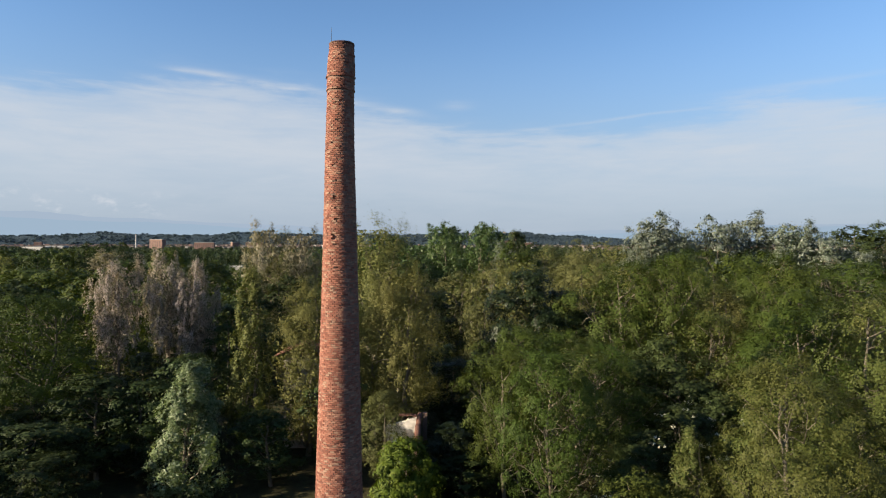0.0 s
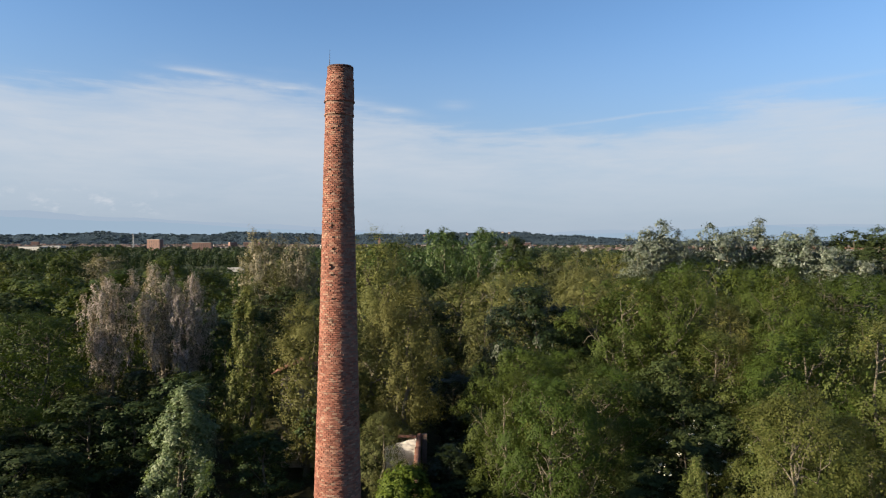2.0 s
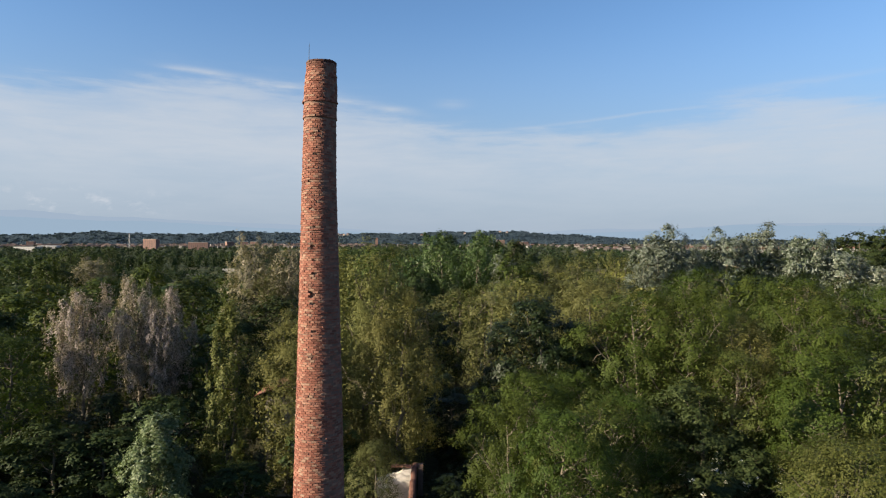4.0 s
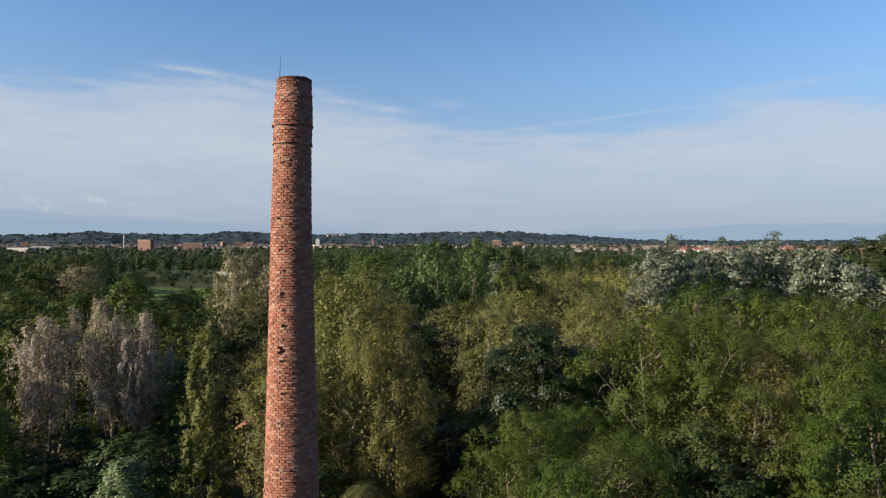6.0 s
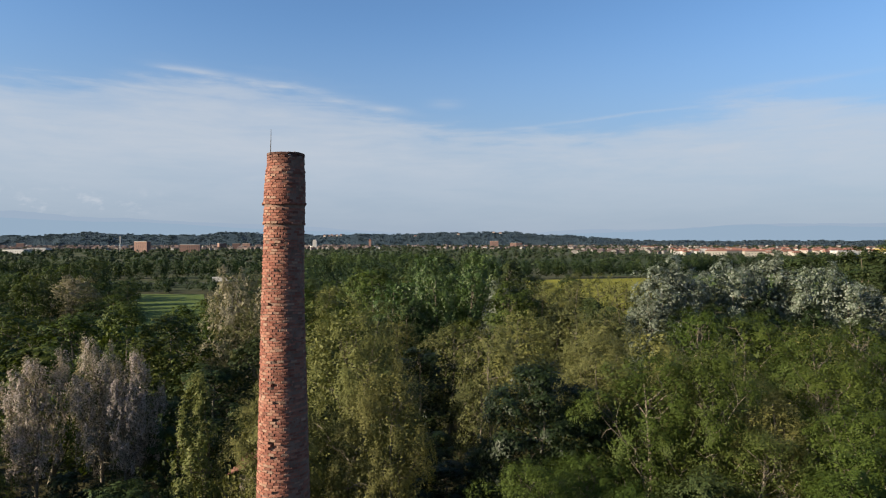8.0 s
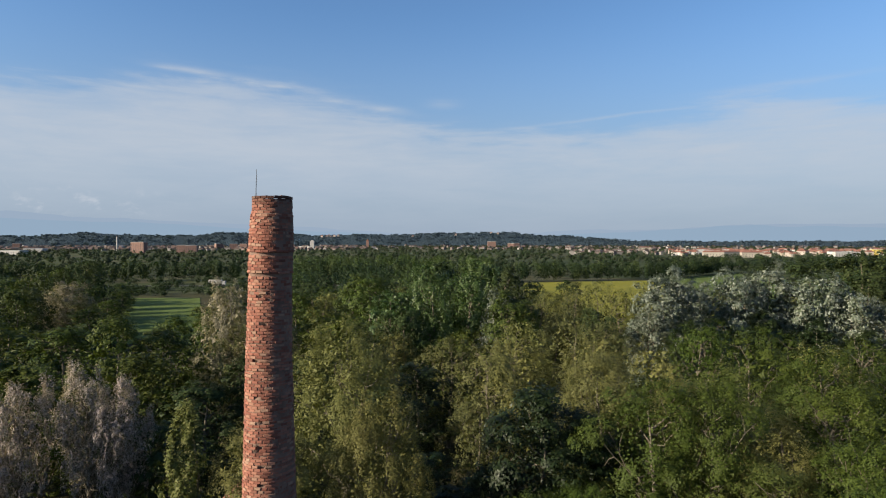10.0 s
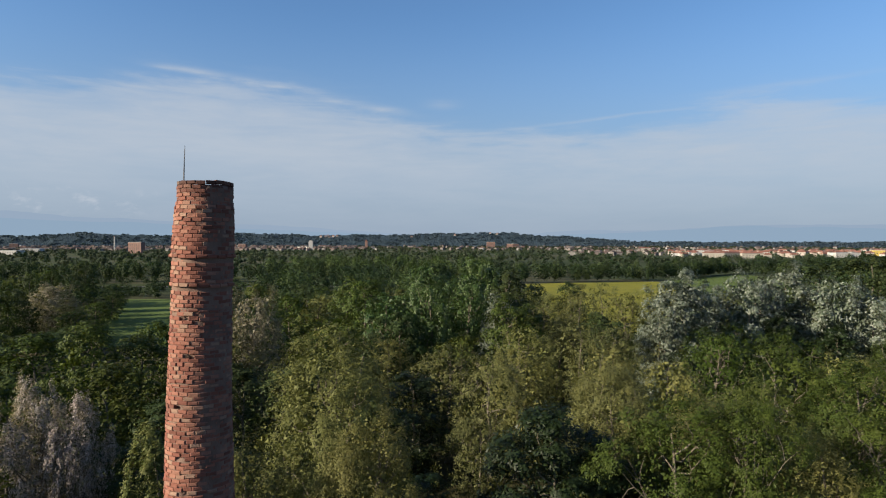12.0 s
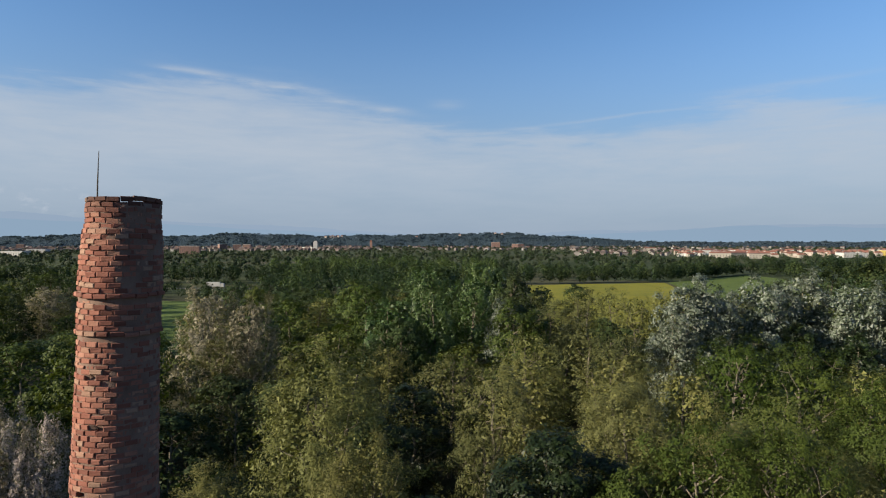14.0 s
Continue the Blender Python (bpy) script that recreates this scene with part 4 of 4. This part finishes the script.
def wood_mesh(name, label, spots, leaf, per, mat, seed):
    """Woods too far off to count: many uneven crowns of leaf clumps. spots: x, y, top, radius."""
    rng = np.random.default_rng(seed)
    s = np.array(spots)
    n = len(s)
    d = rng.normal(size=(n, per, 3))
    d /= np.linalg.norm(d, axis=2, keepdims=True)
    d *= (rng.uniform(0.55, 1.0, (n, per, 1)))
    h = s[:, None, 2]
    pts = np.empty((n, per, 3))
    lump = 1 + 0.25 * np.sin(3 * np.arctan2(d[..., 1], d[..., 0]) + rng.uniform(0, 6, (n, 1)))
    pts[..., 0] = s[:, None, 0] + d[..., 0] * s[:, None, 3] * lump
    pts[..., 1] = s[:, None, 1] + d[..., 1] * s[:, None, 3] * lump
    pts[..., 2] = h * 0.54 + d[..., 2] * h * 0.46 + (s[:, None, 4] if s.shape[1] > 4 else 0.0)
    nrm = d.reshape(-1, 3) + rng.normal(size=(n * per, 3)) * 0.3 + (0, 0, 0.4)
    v, f = leaf_arrays(rng, pts.reshape(-1, 3), nrm, leaf)
    return tagged(part(name, raw_mesh(name, v, f, mat), None), label, "wood", kind="stuff")


def scatter(seed, n, lo, hi, spread, tops, test=lambda x, y: True, wide=(0.28, 0.42)):
    r = random.Random(seed)
    out = []
    while len(out) < n:
        y = lo + (hi - lo) * r.random() ** 0.8
        x = r.uniform(-spread, spread) * y
        if not open_land(x, y) and test(x, y):
            t = r.uniform(*tops)
            out.append((x, y, t, t * r.uniform(*wide)))
    return out


# belts behind the fields, then woods and hedges over the plain
def clear_view(x, y):
    return not (0.10 < x / y < 0.45 and y < 430)


wood_mesh("tree_belt", "dark belt of trees behind the fields", scatter(1, 170, 232, 420, 0.85, (8, 16.5), clear_view, (0.36, 0.62)), 0.62, 330, M_LEAF["belt"], 1)
wood_mesh("tree_belt", "lighter green trees among the dark belt", scatter(21, 90, 240, 420, 0.85, (5, 16.5), clear_view, (0.36, 0.7)), 0.60, 330, M_LEAF["belt_light"], 21)


def row_of_trees(seed, line, step, tops, wide, part_of=1.0):
    """A close row of trees along a broken line, with chance gaps."""
    r, out = random.Random(seed), []
    for (ax, ay), (bx, by) in zip(line, line[1:]):
        n = int(math.hypot(bx - ax, by - ay) / step)
        for i in range(n):
            f = (i + r.random()) / n
            if r.random() < part_of:
                t = r.uniform(*tops)
                out.append((ax + (bx - ax) * f + r.uniform(-3, 3), ay + (by - ay) * f + r.uniform(0, 9), t, t * r.uniform(*wide)))
    return out


BELT_LINE = [(-520, 400), (-330, 428), (-214, 447), (-23, 445), (56, 436), (165, 461), (266, 556), (460, 610)]
wood_mesh("tree_belt", "close dark row of trees along the far edge of the fields", row_of_trees(31, BELT_LINE, 4.4, (11, 17.5), (0.22, 0.34)), 0.62, 260, M_LEAF["belt"], 31)
wood_mesh("tree_belt", "lighter green trees among the dark row", row_of_trees(32, BELT_LINE, 9.0, (9, 18.0), (0.22, 0.36), 0.7), 0.60, 260, M_LEAF["belt_light"], 32)
# a few real bushes, multiplied so dark leaves stand for the ground's shade
wood_mesh("bushes", "low bushes before the dark row, crowded to darken shaded ground", [(x, y, r7.uniform(2.5, 6), r7.uniform(2, 4.5)) for r7 in [random.Random(17)] for x, y in [(q * r7.uniform(-0.6, -0.25), q) for q in [r7.uniform(328, 388) if i % 3 else r7.uniform(412, 440) for i in range(120)]]], 0.5, 150, M_LEAF["belt"], 17)
wood_mesh("tree_belt", "dark belt of trees behind the fields", scatter(2, 150, 462, 540, 0.85, (8, 14.5), wide=(0.4, 0.66)), 0.8, 190, M_LEAF["belt"], 2)
wood_mesh("tree_belt", "lighter green trees among the dark belt", scatter(22, 110, 462, 600, 0.85, (7, 15), wide=(0.3, 0.6)), 0.8, 200, M_LEAF["belt_light"], 22)
wood_mesh("tree_belt", "pale willows among the dark trees behind the fields", scatter(3, 80, 455, 680, 0.6, (11, 17), lambda x, y: not (0.10 < x / y < 0.62) and x / y > -0.25), 0.8, 280, M_LEAF["belt_light"], 3)


# a plain of hedges, gardens and houses
def hamlet(x, y):
    return not (0.33 < x / y < 0.76 and 1020 < y < 1900) and not (x / y < -0.12 and 1700 < y < 3050 and math.sin(x * 0.02 + y * 0.011) > -0.4)


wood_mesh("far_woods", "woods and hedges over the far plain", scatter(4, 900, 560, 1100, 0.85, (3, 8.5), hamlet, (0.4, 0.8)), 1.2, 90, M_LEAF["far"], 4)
wood_mesh("far_woods", "dark woods on the far plain", scatter(41, 420, 600, 1500, 0.85, (4, 9.5), hamlet, (0.4, 0.9)), 1.3, 80, M_LEAF["belt"], 41)
wood_mesh("far_woods", "woods and hedges over the far plain", scatter(5, 1300, 1000, 2300, 0.85, (3, 8), hamlet, (0.4, 0.9)), 2.0, 50, M_LEAF["far"], 5)
wood_mesh("far_woods", "woods and hedges over the far plain", scatter(6, 1500, 1900, 3200, 0.9, (4, 9), hamlet, (0.5, 1.0)), 3.0, 30, M_LEAF["far"], 6)
wood_mesh("garden_trees", "small garden trees between the houses", [(y * r8.uniform(0.34, 0.74), y, r8.uniform(4, 9.5), r8.uniform(2, 5)) for r8 in [random.Random(8)] for y in [r8.uniform(1040, 1850) for _ in range(420)]], 1.1, 60, M_LEAF["far"], 12)
wood_mesh("garden_trees", "small garden trees between the houses", [(y * r8.uniform(-0.74, -0.1), y, r8.uniform(3, 9), r8.uniform(2, 5)) for r8 in [random.Random(18)] for y in [r8.uniform(1350, 2900) for _ in range(520)]], 1.4, 50, M_LEAF["far"], 13)
# woods and hedges up the hillsides, leaves tinted blue for the haze
hill_spots = []
r6 = random.Random(66)
while len(hill_spots) < 2100:
    deg, f = r6.uniform(-38, 38), r6.uniform(-0.95, 0.02)
    if noise.noise((deg * 0.9, f * 3.0, 5.0)) > -0.15:
        d = 3600 + 520 * f
        hill_spots.append((d * math.sin(radians(deg)), d * math.cos(radians(deg)), r6.uniform(3, 6), r6.uniform(5, 12), ridge_height(HILL_TOPS, deg, f, 4.0, 3)))
wood_mesh("hill_woods", "patchy haze-tinted woods covering the far hillsides", hill_spots, 3.6, 30, M_HILL_WOOD, 67)

# undergrowth below the near trees
low_spots = []
r9 = random.Random(9)
while len(low_spots) < 430:
    y = r9.uniform(4, 125)
    x = r9.uniform(-0.8 * y - 25, 0.8 * y + 25)
    if (x - BASE_X) ** 2 + (y - BASE_Y) ** 2 > 9 and not (-7 < x < 1.5 and 47 < y < 62):
        low_spots.append((x, y, r9.uniform(1.2, 3.6), r9.uniform(1.0, 2.6)))
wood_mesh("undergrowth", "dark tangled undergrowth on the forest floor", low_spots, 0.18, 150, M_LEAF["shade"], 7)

# ---- ruined outbuilding in the wood ----
def box(bm, x0, x1, y0, y1, z0, z1):
    bmesh.ops.create_cube(bm, size=1, matrix=Matrix.Translation(((x0 + x1) / 2, (y0 + y1) / 2, (z0 + z1) / 2)) @ Matrix.Diagonal((x1 - x0, y1 - y0, z1 - z0, 1)))


def coping_tiles(root, start, end, z, n, mat, width=0.5):
    """A row of half-round tiles along the top of a wall."""
    a, b = Vector((*start, z)), Vector((*end, z))
    step = (b - a) / n
    turn_ = math.atan2(step.y, step.x)
    length = step.length
    v, f = [], []
    for i, x in enumerate((-0.56 * length, 0.56 * length)):
        for k in range(6):
            w = math.pi * k / 5
            rad = width / 2 * (1.0 if i else 0.86)
            for t in (0.0, 0.02):
                v.append((x, (rad - t) * math.cos(w), (rad - t) * 0.55 * math.sin(w)))
    for k in range(5):
        for t in (0, 1):
            f.append((2 * k + t, 2 * k + 2 + t, 12 + 2 * k + 2 + t, 12 + 2 * k + t))
    f += [(2 * k, 2 * k + 1, 2 * k + 3, 2 * k + 2) for k in range(5)] + [(12 + 2 * k, 12 + 2 * k + 1, 12 + 2 * k + 3, 12 + 2 * k + 2) for k in range(5)]
    me = raw_mesh("roof_tile", v, f, mat, 4)
    r = random.Random(n)
    for i in range(n):
        p = a + step * (i + 0.5)
        part("roof_tile", me, None, root, at=pose(p.x + r.uniform(-.03, .03), p.y + r.uniform(-.03, .03), p.z + r.uniform(-.015, .02), r.uniform(-4, 4), r.uniform(-3, 3), math.degrees(turn_) + r.uniform(-5, 5)))


def build_ruin():
    """Roofless corner of an outbuilding: plastered walls under tiled copings, a stub of chimney."""
    root = tagged(new("ruined_outbuilding"), "ruined outbuilding with peeling white plaster and red tile copings", "building")
    rng = random.Random(3)
    bm = bmesh.new()                                                # back wall with a ragged, rising top
    xs = [-4.9 + i * 0.3 for i in range(11)]
    low = [[bm.verts.new((x, y, -0.1)) for x in xs] for y in (52.6, 53.05)]
    top = [3.9 + i * 0.1 + rng.uniform(-.06, .06) for i in range(11)]
    high = [[bm.verts.new((x, y, z)) for x, z in zip(xs, top)] for y in (52.6, 53.05)]
    for i in range(10):
        bm.faces.new((low[0][i], low[0][i + 1], high[0][i + 1], high[0][i]))
        bm.faces.new((low[1][i + 1], low[1][i], high[1][i], high[1][i + 1]))
        bm.faces.new((high[0][i], high[0][i + 1], high[1][i + 1], high[1][i]))
    bm.faces.new((low[0][0], high[0][0], high[1][0], low[1][0]))
    bm.faces.new((low[0][10], low[1][10], high[1][10], high[0][10]))
    part("back_wall", bm, M_PLASTER, root)
    bm = bmesh.new()
    box(bm, -2.10, -1.80, 44.6, 53.05, -0.1, 4.95)
    part("side_wall", bm, M_MORTAR, root)
    coping_tiles(root, (-1.93, 44.6), (-1.93, 53.0), 4.96, 24, M_TILE_OLD, 0.44)
    coping_tiles(root, (-3.7, 52.82), (-2.2, 52.82), 4.88, 5, M_TILE_OLD, 0.55)
    bm = bmesh.new()
    box(bm, -1.66, -1.28, 52.0, 52.4, 3.0, 5.3)
    part("chimney_stub", bm, M_MORTAR, root)
    bm = bmesh.new()
    box(bm, 1.6, 1.9, 46.2, 52.9, -0.1, 1.7)
    part("low_wall", bm, M_MORTAR, root)
    return root


build_ruin()


def build_tower_ruin():
    """A taller ruined block among the willows."""
    root = tagged(new("ruined_house"), "overgrown ruined house with pinkish walls and sagging tile roof", "building")
    bm = bmesh.new()
    for x0, x1, y0, y1 in ((-15.0, -11.6, 59.2, 59.6), (-15.0, -11.6, 63.6, 64.0), (-15.0, -14.6, 59.6, 63.6), (-12.0, -11.6, 59.6, 63.6)):
        box(bm, x0, x1, y0, y1, -0.1, 8.6)
    part("wall", bm, M_WALLS[3], root)
    for k in range(8):
        for s in (0, 180):
            bm = bmesh.new()
            box(bm, 0.05, 2.7, -0.33, 0.33, -0.06, 0)
            part("roof_strip", bm, M_TILE_OLD, root, at=pose(-13.3, 59.2 + k * 0.68, 9.7, 0, 20, s))
    return root


build_tower_ruin()

# ---- far houses ----
def house_unit(w, d, h, rise, wall, roof, flat=False):
    """A house with hipped or flat roof, windows set in its front."""
    root = new("house" if not flat else "apartment_block")
    bm = bmesh.new()
    box(bm, -w / 2, w / 2, -d / 2, d / 2, 0, h)
    part("wall", bm, wall, root)
    bm = bmesh.new()
    e = 0.6
    if flat:
        box(bm, -w / 2 - .2, w / 2 + .2, -d / 2 - .2, d / 2 + .2, h, h + 0.7)
    else:
        b = [bm.verts.new(p) for p in ((-w / 2 - e, -d / 2 - e, h), (w / 2 + e, -d / 2 - e, h), (w / 2 + e, d / 2 + e, h), (-w / 2 - e, d / 2 + e, h))]
        r0, r1 = bm.verts.new((-w / 2 + d * .3, 0, h + rise)), bm.verts.new((w / 2 - d * .3, 0, h + rise))
        for f in ((b[0], b[1], r1, r0), (b[1], b[2], r1), (b[2], b[3], r0, r1), (b[3], b[0], r0), (b[3], b[2], b[1], b[0])):
            bm.faces.new(f)
    part("roof", bm, roof, root)
    bm = bmesh.new()
    box(bm, -.55, .55, -.06, .06, -.75, .75)
    me = bpy.data.meshes.new("window")
    bm.to_mesh(me)
    bm.free()
    me.materials.append(M_GLASS)
    floors = max(1, int(h / 3.1))
    cols = max(2, int(w / 4.5))
    for i in range(floors):
        for j in range(cols):
            part("window", me, None, root, at=pose(-w / 2 + w * (j + .5) / cols, -d / 2 - 0.02, 1.7 + i * 3.0))
    return root


UNITS = [house_unit(11, 9, 5.6, 3.0, M_WALLS[0], M_TILE), house_unit(15, 9, 5.6, 3.0, M_WALLS[1], M_TILE), house_unit(10, 9, 6.0, 3.0, M_WALLS[2], M_TILE),
         house_unit(22, 10, 6.2, 3.2, M_WALLS[1], M_TILE), house_unit(12, 9, 7.2, 3.0, M_WALLS[3], M_TILE), house_unit(34, 11, 8.6, 2.6, M_WALLS[0], M_TILE)]
BLOCKS = [house_unit(32, 14, 24, 0, M_WALLS[4], M_WALLS[5], True), house_unit(24, 14, 17, 0, M_WALLS[4], M_WALLS[5], True), house_unit(44, 24, 8, 0, M_WALLS[1], M_METAL_ROOF, True),
          house_unit(20, 14, 11, 0, M_YELLOW, M_WALLS[5], True)]
for u in UNITS:
    tagged(u, "plastered house with red tiled hipped roof", "house", "houses on the plain")
for u in BLOCKS[:2]:
    tagged(u, "flat-roofed apartment block on the edge of town", "building", "blocks on the plain")
tagged(BLOCKS[2], "low white shed with pale sheet roof", "shed", "sheds on the plain")
tagged(BLOCKS[3], "bright yellow flat-roofed building at the village edge", "building")
rt = random.Random(21)
placed = []


fresh = UNITS + BLOCKS


def put(unit, x, y, turn_=0.0):
    """Stands a house, or a copy of it once it is used, on the plain."""
    placed.append((x, y))
    m = pose(x, y, 0, 0, 0, turn_)
    if unit in fresh:
        fresh.remove(unit)
        unit.matrix_basis = m
    else:
        copy_thing(unit, m)


def settle(stock, n, az, dist, gap=24, turns=25):
    """Puts houses over a sector: az as tangents right of straight ahead."""
    tries = done = 0
    while done < n and tries < 4000:
        tries += 1
        y = rt.uniform(*dist)
        x = y * rt.uniform(*az)
        if not any((x - a) ** 2 + (y - b) ** 2 < gap * gap for a, b in placed):
            put(rt.choice(stock), x, y, rt.uniform(-turns, turns))
            done += 1


for unit, x, y in ((BLOCKS[0], -649, 1433), (BLOCKS[1], -527, 1418), (BLOCKS[1], -558, 1449), (BLOCKS[0], 242, 2452), (BLOCKS[1], 309, 2394), (BLOCKS[1], 342, 2491), (BLOCKS[1], -620, 2020), (BLOCKS[1], -602, 2068), (BLOCKS[2], 739, 1120), (BLOCKS[2], 568, 1316), (BLOCKS[3], 889, 1242), (BLOCKS[2], -820, 1270), (BLOCKS[2], -947, 1545), (UNITS[5], 494, 1097), (UNITS[5], 534, 1122), (UNITS[5], 543, 1061), (UNITS[5], 620, 1810)):
    put(unit, x, y, rt.uniform(-18, 18))
settle(UNITS[:5], 92, (0.37, 0.73), (1090, 1650), 22, 70)
settle(BLOCKS[1:3], 5, (-0.72, -0.1), (1800, 2600), 40, 60)


def varied(name, tones):
    """A plain painted or tiled surface whose separate pieces differ in tone."""
    m, t, out = material(name)
    isle = add(t, "ShaderNodeNewGeometry").outputs["Random Per Island"]
    col = ramp(t, isle, [(i / (len(tones) - 1), c) for i, c in enumerate(tones)])
    stain = noise_tex(t, add(t, "ShaderNodeTexCoord").outputs["Object"], 0.4, 4.0)
    col = blend(t, smooth(t, stain, 0.4, 0.7, 0, 0.35), col, (.10, .085, .075))
    p = add(t, "ShaderNodeBsdfPrincipled", {"Base Color": col, "Roughness": 0.9, "Specular IOR Level": 0.2})
    t.links.new(p.outputs[0], out.inputs[0])
    return m


M_TOWN_WALL = varied("town_walls", [(.10, .085, .080), (.15, .13, .12), (.12, .095, .088), (.19, .18, .17), (.14, .125, .115), (.27, .265, .26)])
M_TOWN_ROOF = varied("town_roofs", [(.055, .040, .038), (.085, .054, .047), (.070, .052, .048), (.105, .062, .051), (.080, .076, .075)])


def town(label, spots, seed):
    """Houses too far off to count, joined: walls with a window band of dark openings, and gabled roofs."""
    r, v, f, tone = random.Random(seed), [], [], []
    for x, y in spots:
        w, d, h, up, a = r.uniform(8, 17), r.uniform(8, 11), r.uniform(4, 6.8), r.uniform(1.6, 2.6), r.uniform(-1.4, 1.4)
        ca, sa, b = math.cos(a), math.sin(a), len(v)

        def put_v(px, py, pz):
            v.append((x + px * ca - py * sa, y + px * sa + py * ca, pz))
        for z in (0, h):
            for px, py in ((-1, -1), (1, -1), (1, 1), (-1, 1)):
                put_v(px * w / 2, py * d / 2, z)
        put_v(-w / 2, 0, h + up)
        put_v(w / 2, 0, h + up)
        f += [(b, b + 1, b + 5, b + 4), (b + 1, b + 2, b + 6, b + 9, b + 5), (b + 2, b + 3, b + 7, b + 6), (b + 3, b, b + 4, b + 8, b + 7)]
        tone += [0] * 4
        e, c = 0.5, len(v)
        for px, py, pz in ((-1, -1, 0), (1, -1, 0), (1, 0, 1), (-1, 0, 1), (-1, 1, 0), (1, 1, 0)):
            put_v(px * (w / 2 + e), py * (d / 2 + e), h - 0.1 + pz * (up + 0.25))
        f += [(c, c + 1, c + 2, c + 3), (c + 3, c + 2, c + 5, c + 4)]
        tone += [1] * 2
        for k in range(int(w / 3.4)):                                # dark openings a little proud of the front
            for z in (1.6, 4.4)[:1 if h < 5.6 else 2]:
                o, px = len(v), -w / 2 + 1.7 + k * 3.4
                for qx, qz in ((-.5, -.7), (.5, -.7), (.5, .7), (-.5, .7)):
                    put_v(px + qx, -d / 2 - 0.05, z + qz)
                f.append((o, o + 1, o + 2, o + 3))
                tone.append(2)
    me = bpy.data.meshes.new("town_houses")
    me.from_pydata(v, [], f)
    for m in (M_TOWN_WALL, M_TOWN_ROOF, M_GLASS):
        me.materials.append(m)
    me.polygons.foreach_set("material_index", tone)
    tagged(part("town_houses", me, None), label, "houses", kind="stuff")


def spread(seed, n, az, dist):
    r, out = random.Random(seed), []
    for _ in range(n):
        y = dist[0] + (dist[1] - dist[0]) * r.random() ** 1.3
        out.append((y * r.uniform(*az), y))
    return out


town("reddish-brown roofs of the town below the hills", spread(51, 620, (-0.76, -0.12), (1750, 3050)), 51)
town("scattered pale houses on the far plain", spread(52, 150, (-0.20, 0.34), (1900, 3100)) + spread(53, 40, (0.22, 0.37), (1200, 2000)), 52)
town("scattered houses behind the village", spread(54, 170, (0.34, 0.78), (1600, 3000)), 54)


# a village on the hill, a smokestack and a church tower in the town
for deg, f in ((-9.6, -.35), (-9.2, -.3), (-8.8, -.36), (-8.5, -.28), (-8.2, -.33), (-9.0, -.22), (6.2, -.3), (5.6, -.25), (-1.5, -.4), (2.4, -.35)):
    d = 3600 + 520 * f
    copy_thing(UNITS[4], pose(d * math.sin(radians(deg)), d * math.cos(radians(deg)), ridge_height(HILL_TOPS, deg, f, 4.0, 3) + 1.0, 0, 0, rt.uniform(-20, 20)))


def tower(name, label, category, x, y, shape, mats):
    """shape: (part, half width, low, high, sides)."""
    root = tagged(new(name), label, category)
    for (pn, w0, w1, z0, z1, sides), m in zip(shape, mats):
        bm = bmesh.new()
        bmesh.ops.create_cone(bm, cap_ends=True, segments=sides, radius1=w0, radius2=w1, depth=z1 - z0, matrix=Matrix.Translation((0, 0, (z0 + z1) / 2)) @ Matrix.Rotation(radians(45), 4, "Z"))
        part(pn, bm, m, root)
    root.matrix_basis = pose(x, y, 0)


tower("smokestack", "tall thin works chimney over the town", "chimney", -794, 1629, (("shaft", 2.0, 1.4, 0, 37, 12), ("rim", 1.7, 1.7, 37, 38, 12)), (M_WALLS[5], M_WALLS[4]))
tower("church_tower", "square red-brick church tower with pyramid roof", "church", -220, 2253, (("shaft", 6, 6, 0, 26, 4), ("roof", 6.8, 0.3, 26, 33, 4)), (M_WALLS[4], M_TILE))
tower("water_tower", "grey concrete tower block beyond the trees", "tower", -374, 2030, (("shaft", 9, 9, 0, 26, 4), ("roof", 6, 6, 26, 29, 4)), (M_WALLS[5], M_WALLS[5]))


def build_truck():
    """A long white box truck on the country road."""
    root = tagged(new("truck"), "white box truck on the road behind the meadow", "truck")
    for name, dims, mat in (("cargo_box", (-3.4, 4.6, -1.25, 1.25, 1.0, 3.7), M_WALLS[1]), ("cab", (-5.6, -3.6, -1.15, 1.15, 0.6, 3.0), M_WALLS[1]), ("chassis", (-5.4, 4.5, -0.5, 0.5, 0.6, 0.98), M_IRON)):
        bm = bmesh.new()
        box(bm, *dims)
        bmesh.ops.bevel(bm, geom=bm.edges[:], offset=0.08, segments=2, affect="EDGES")
        part(name, bm, mat, root)
    bm = bmesh.new()
    bmesh.ops.create_cone(bm, cap_ends=True, segments=16, radius1=0.5, radius2=0.5, depth=0.3, matrix=Matrix.Rotation(radians(90), 4, "X"))
    wheel = bpy.data.meshes.new("wheel")
    bm.to_mesh(wheel)
    bm.free()
    wheel.materials.append(M_IRON)
    for x in (-4.6, 1.6, 2.9):
        for y in (-1.05, 1.05):
            part("wheel", wheel, None, root, at=pose(x, y, 0.5))
    root.matrix_basis = pose(-132, 404.6, 0.31, 0, 0, 181.8)


build_truck()
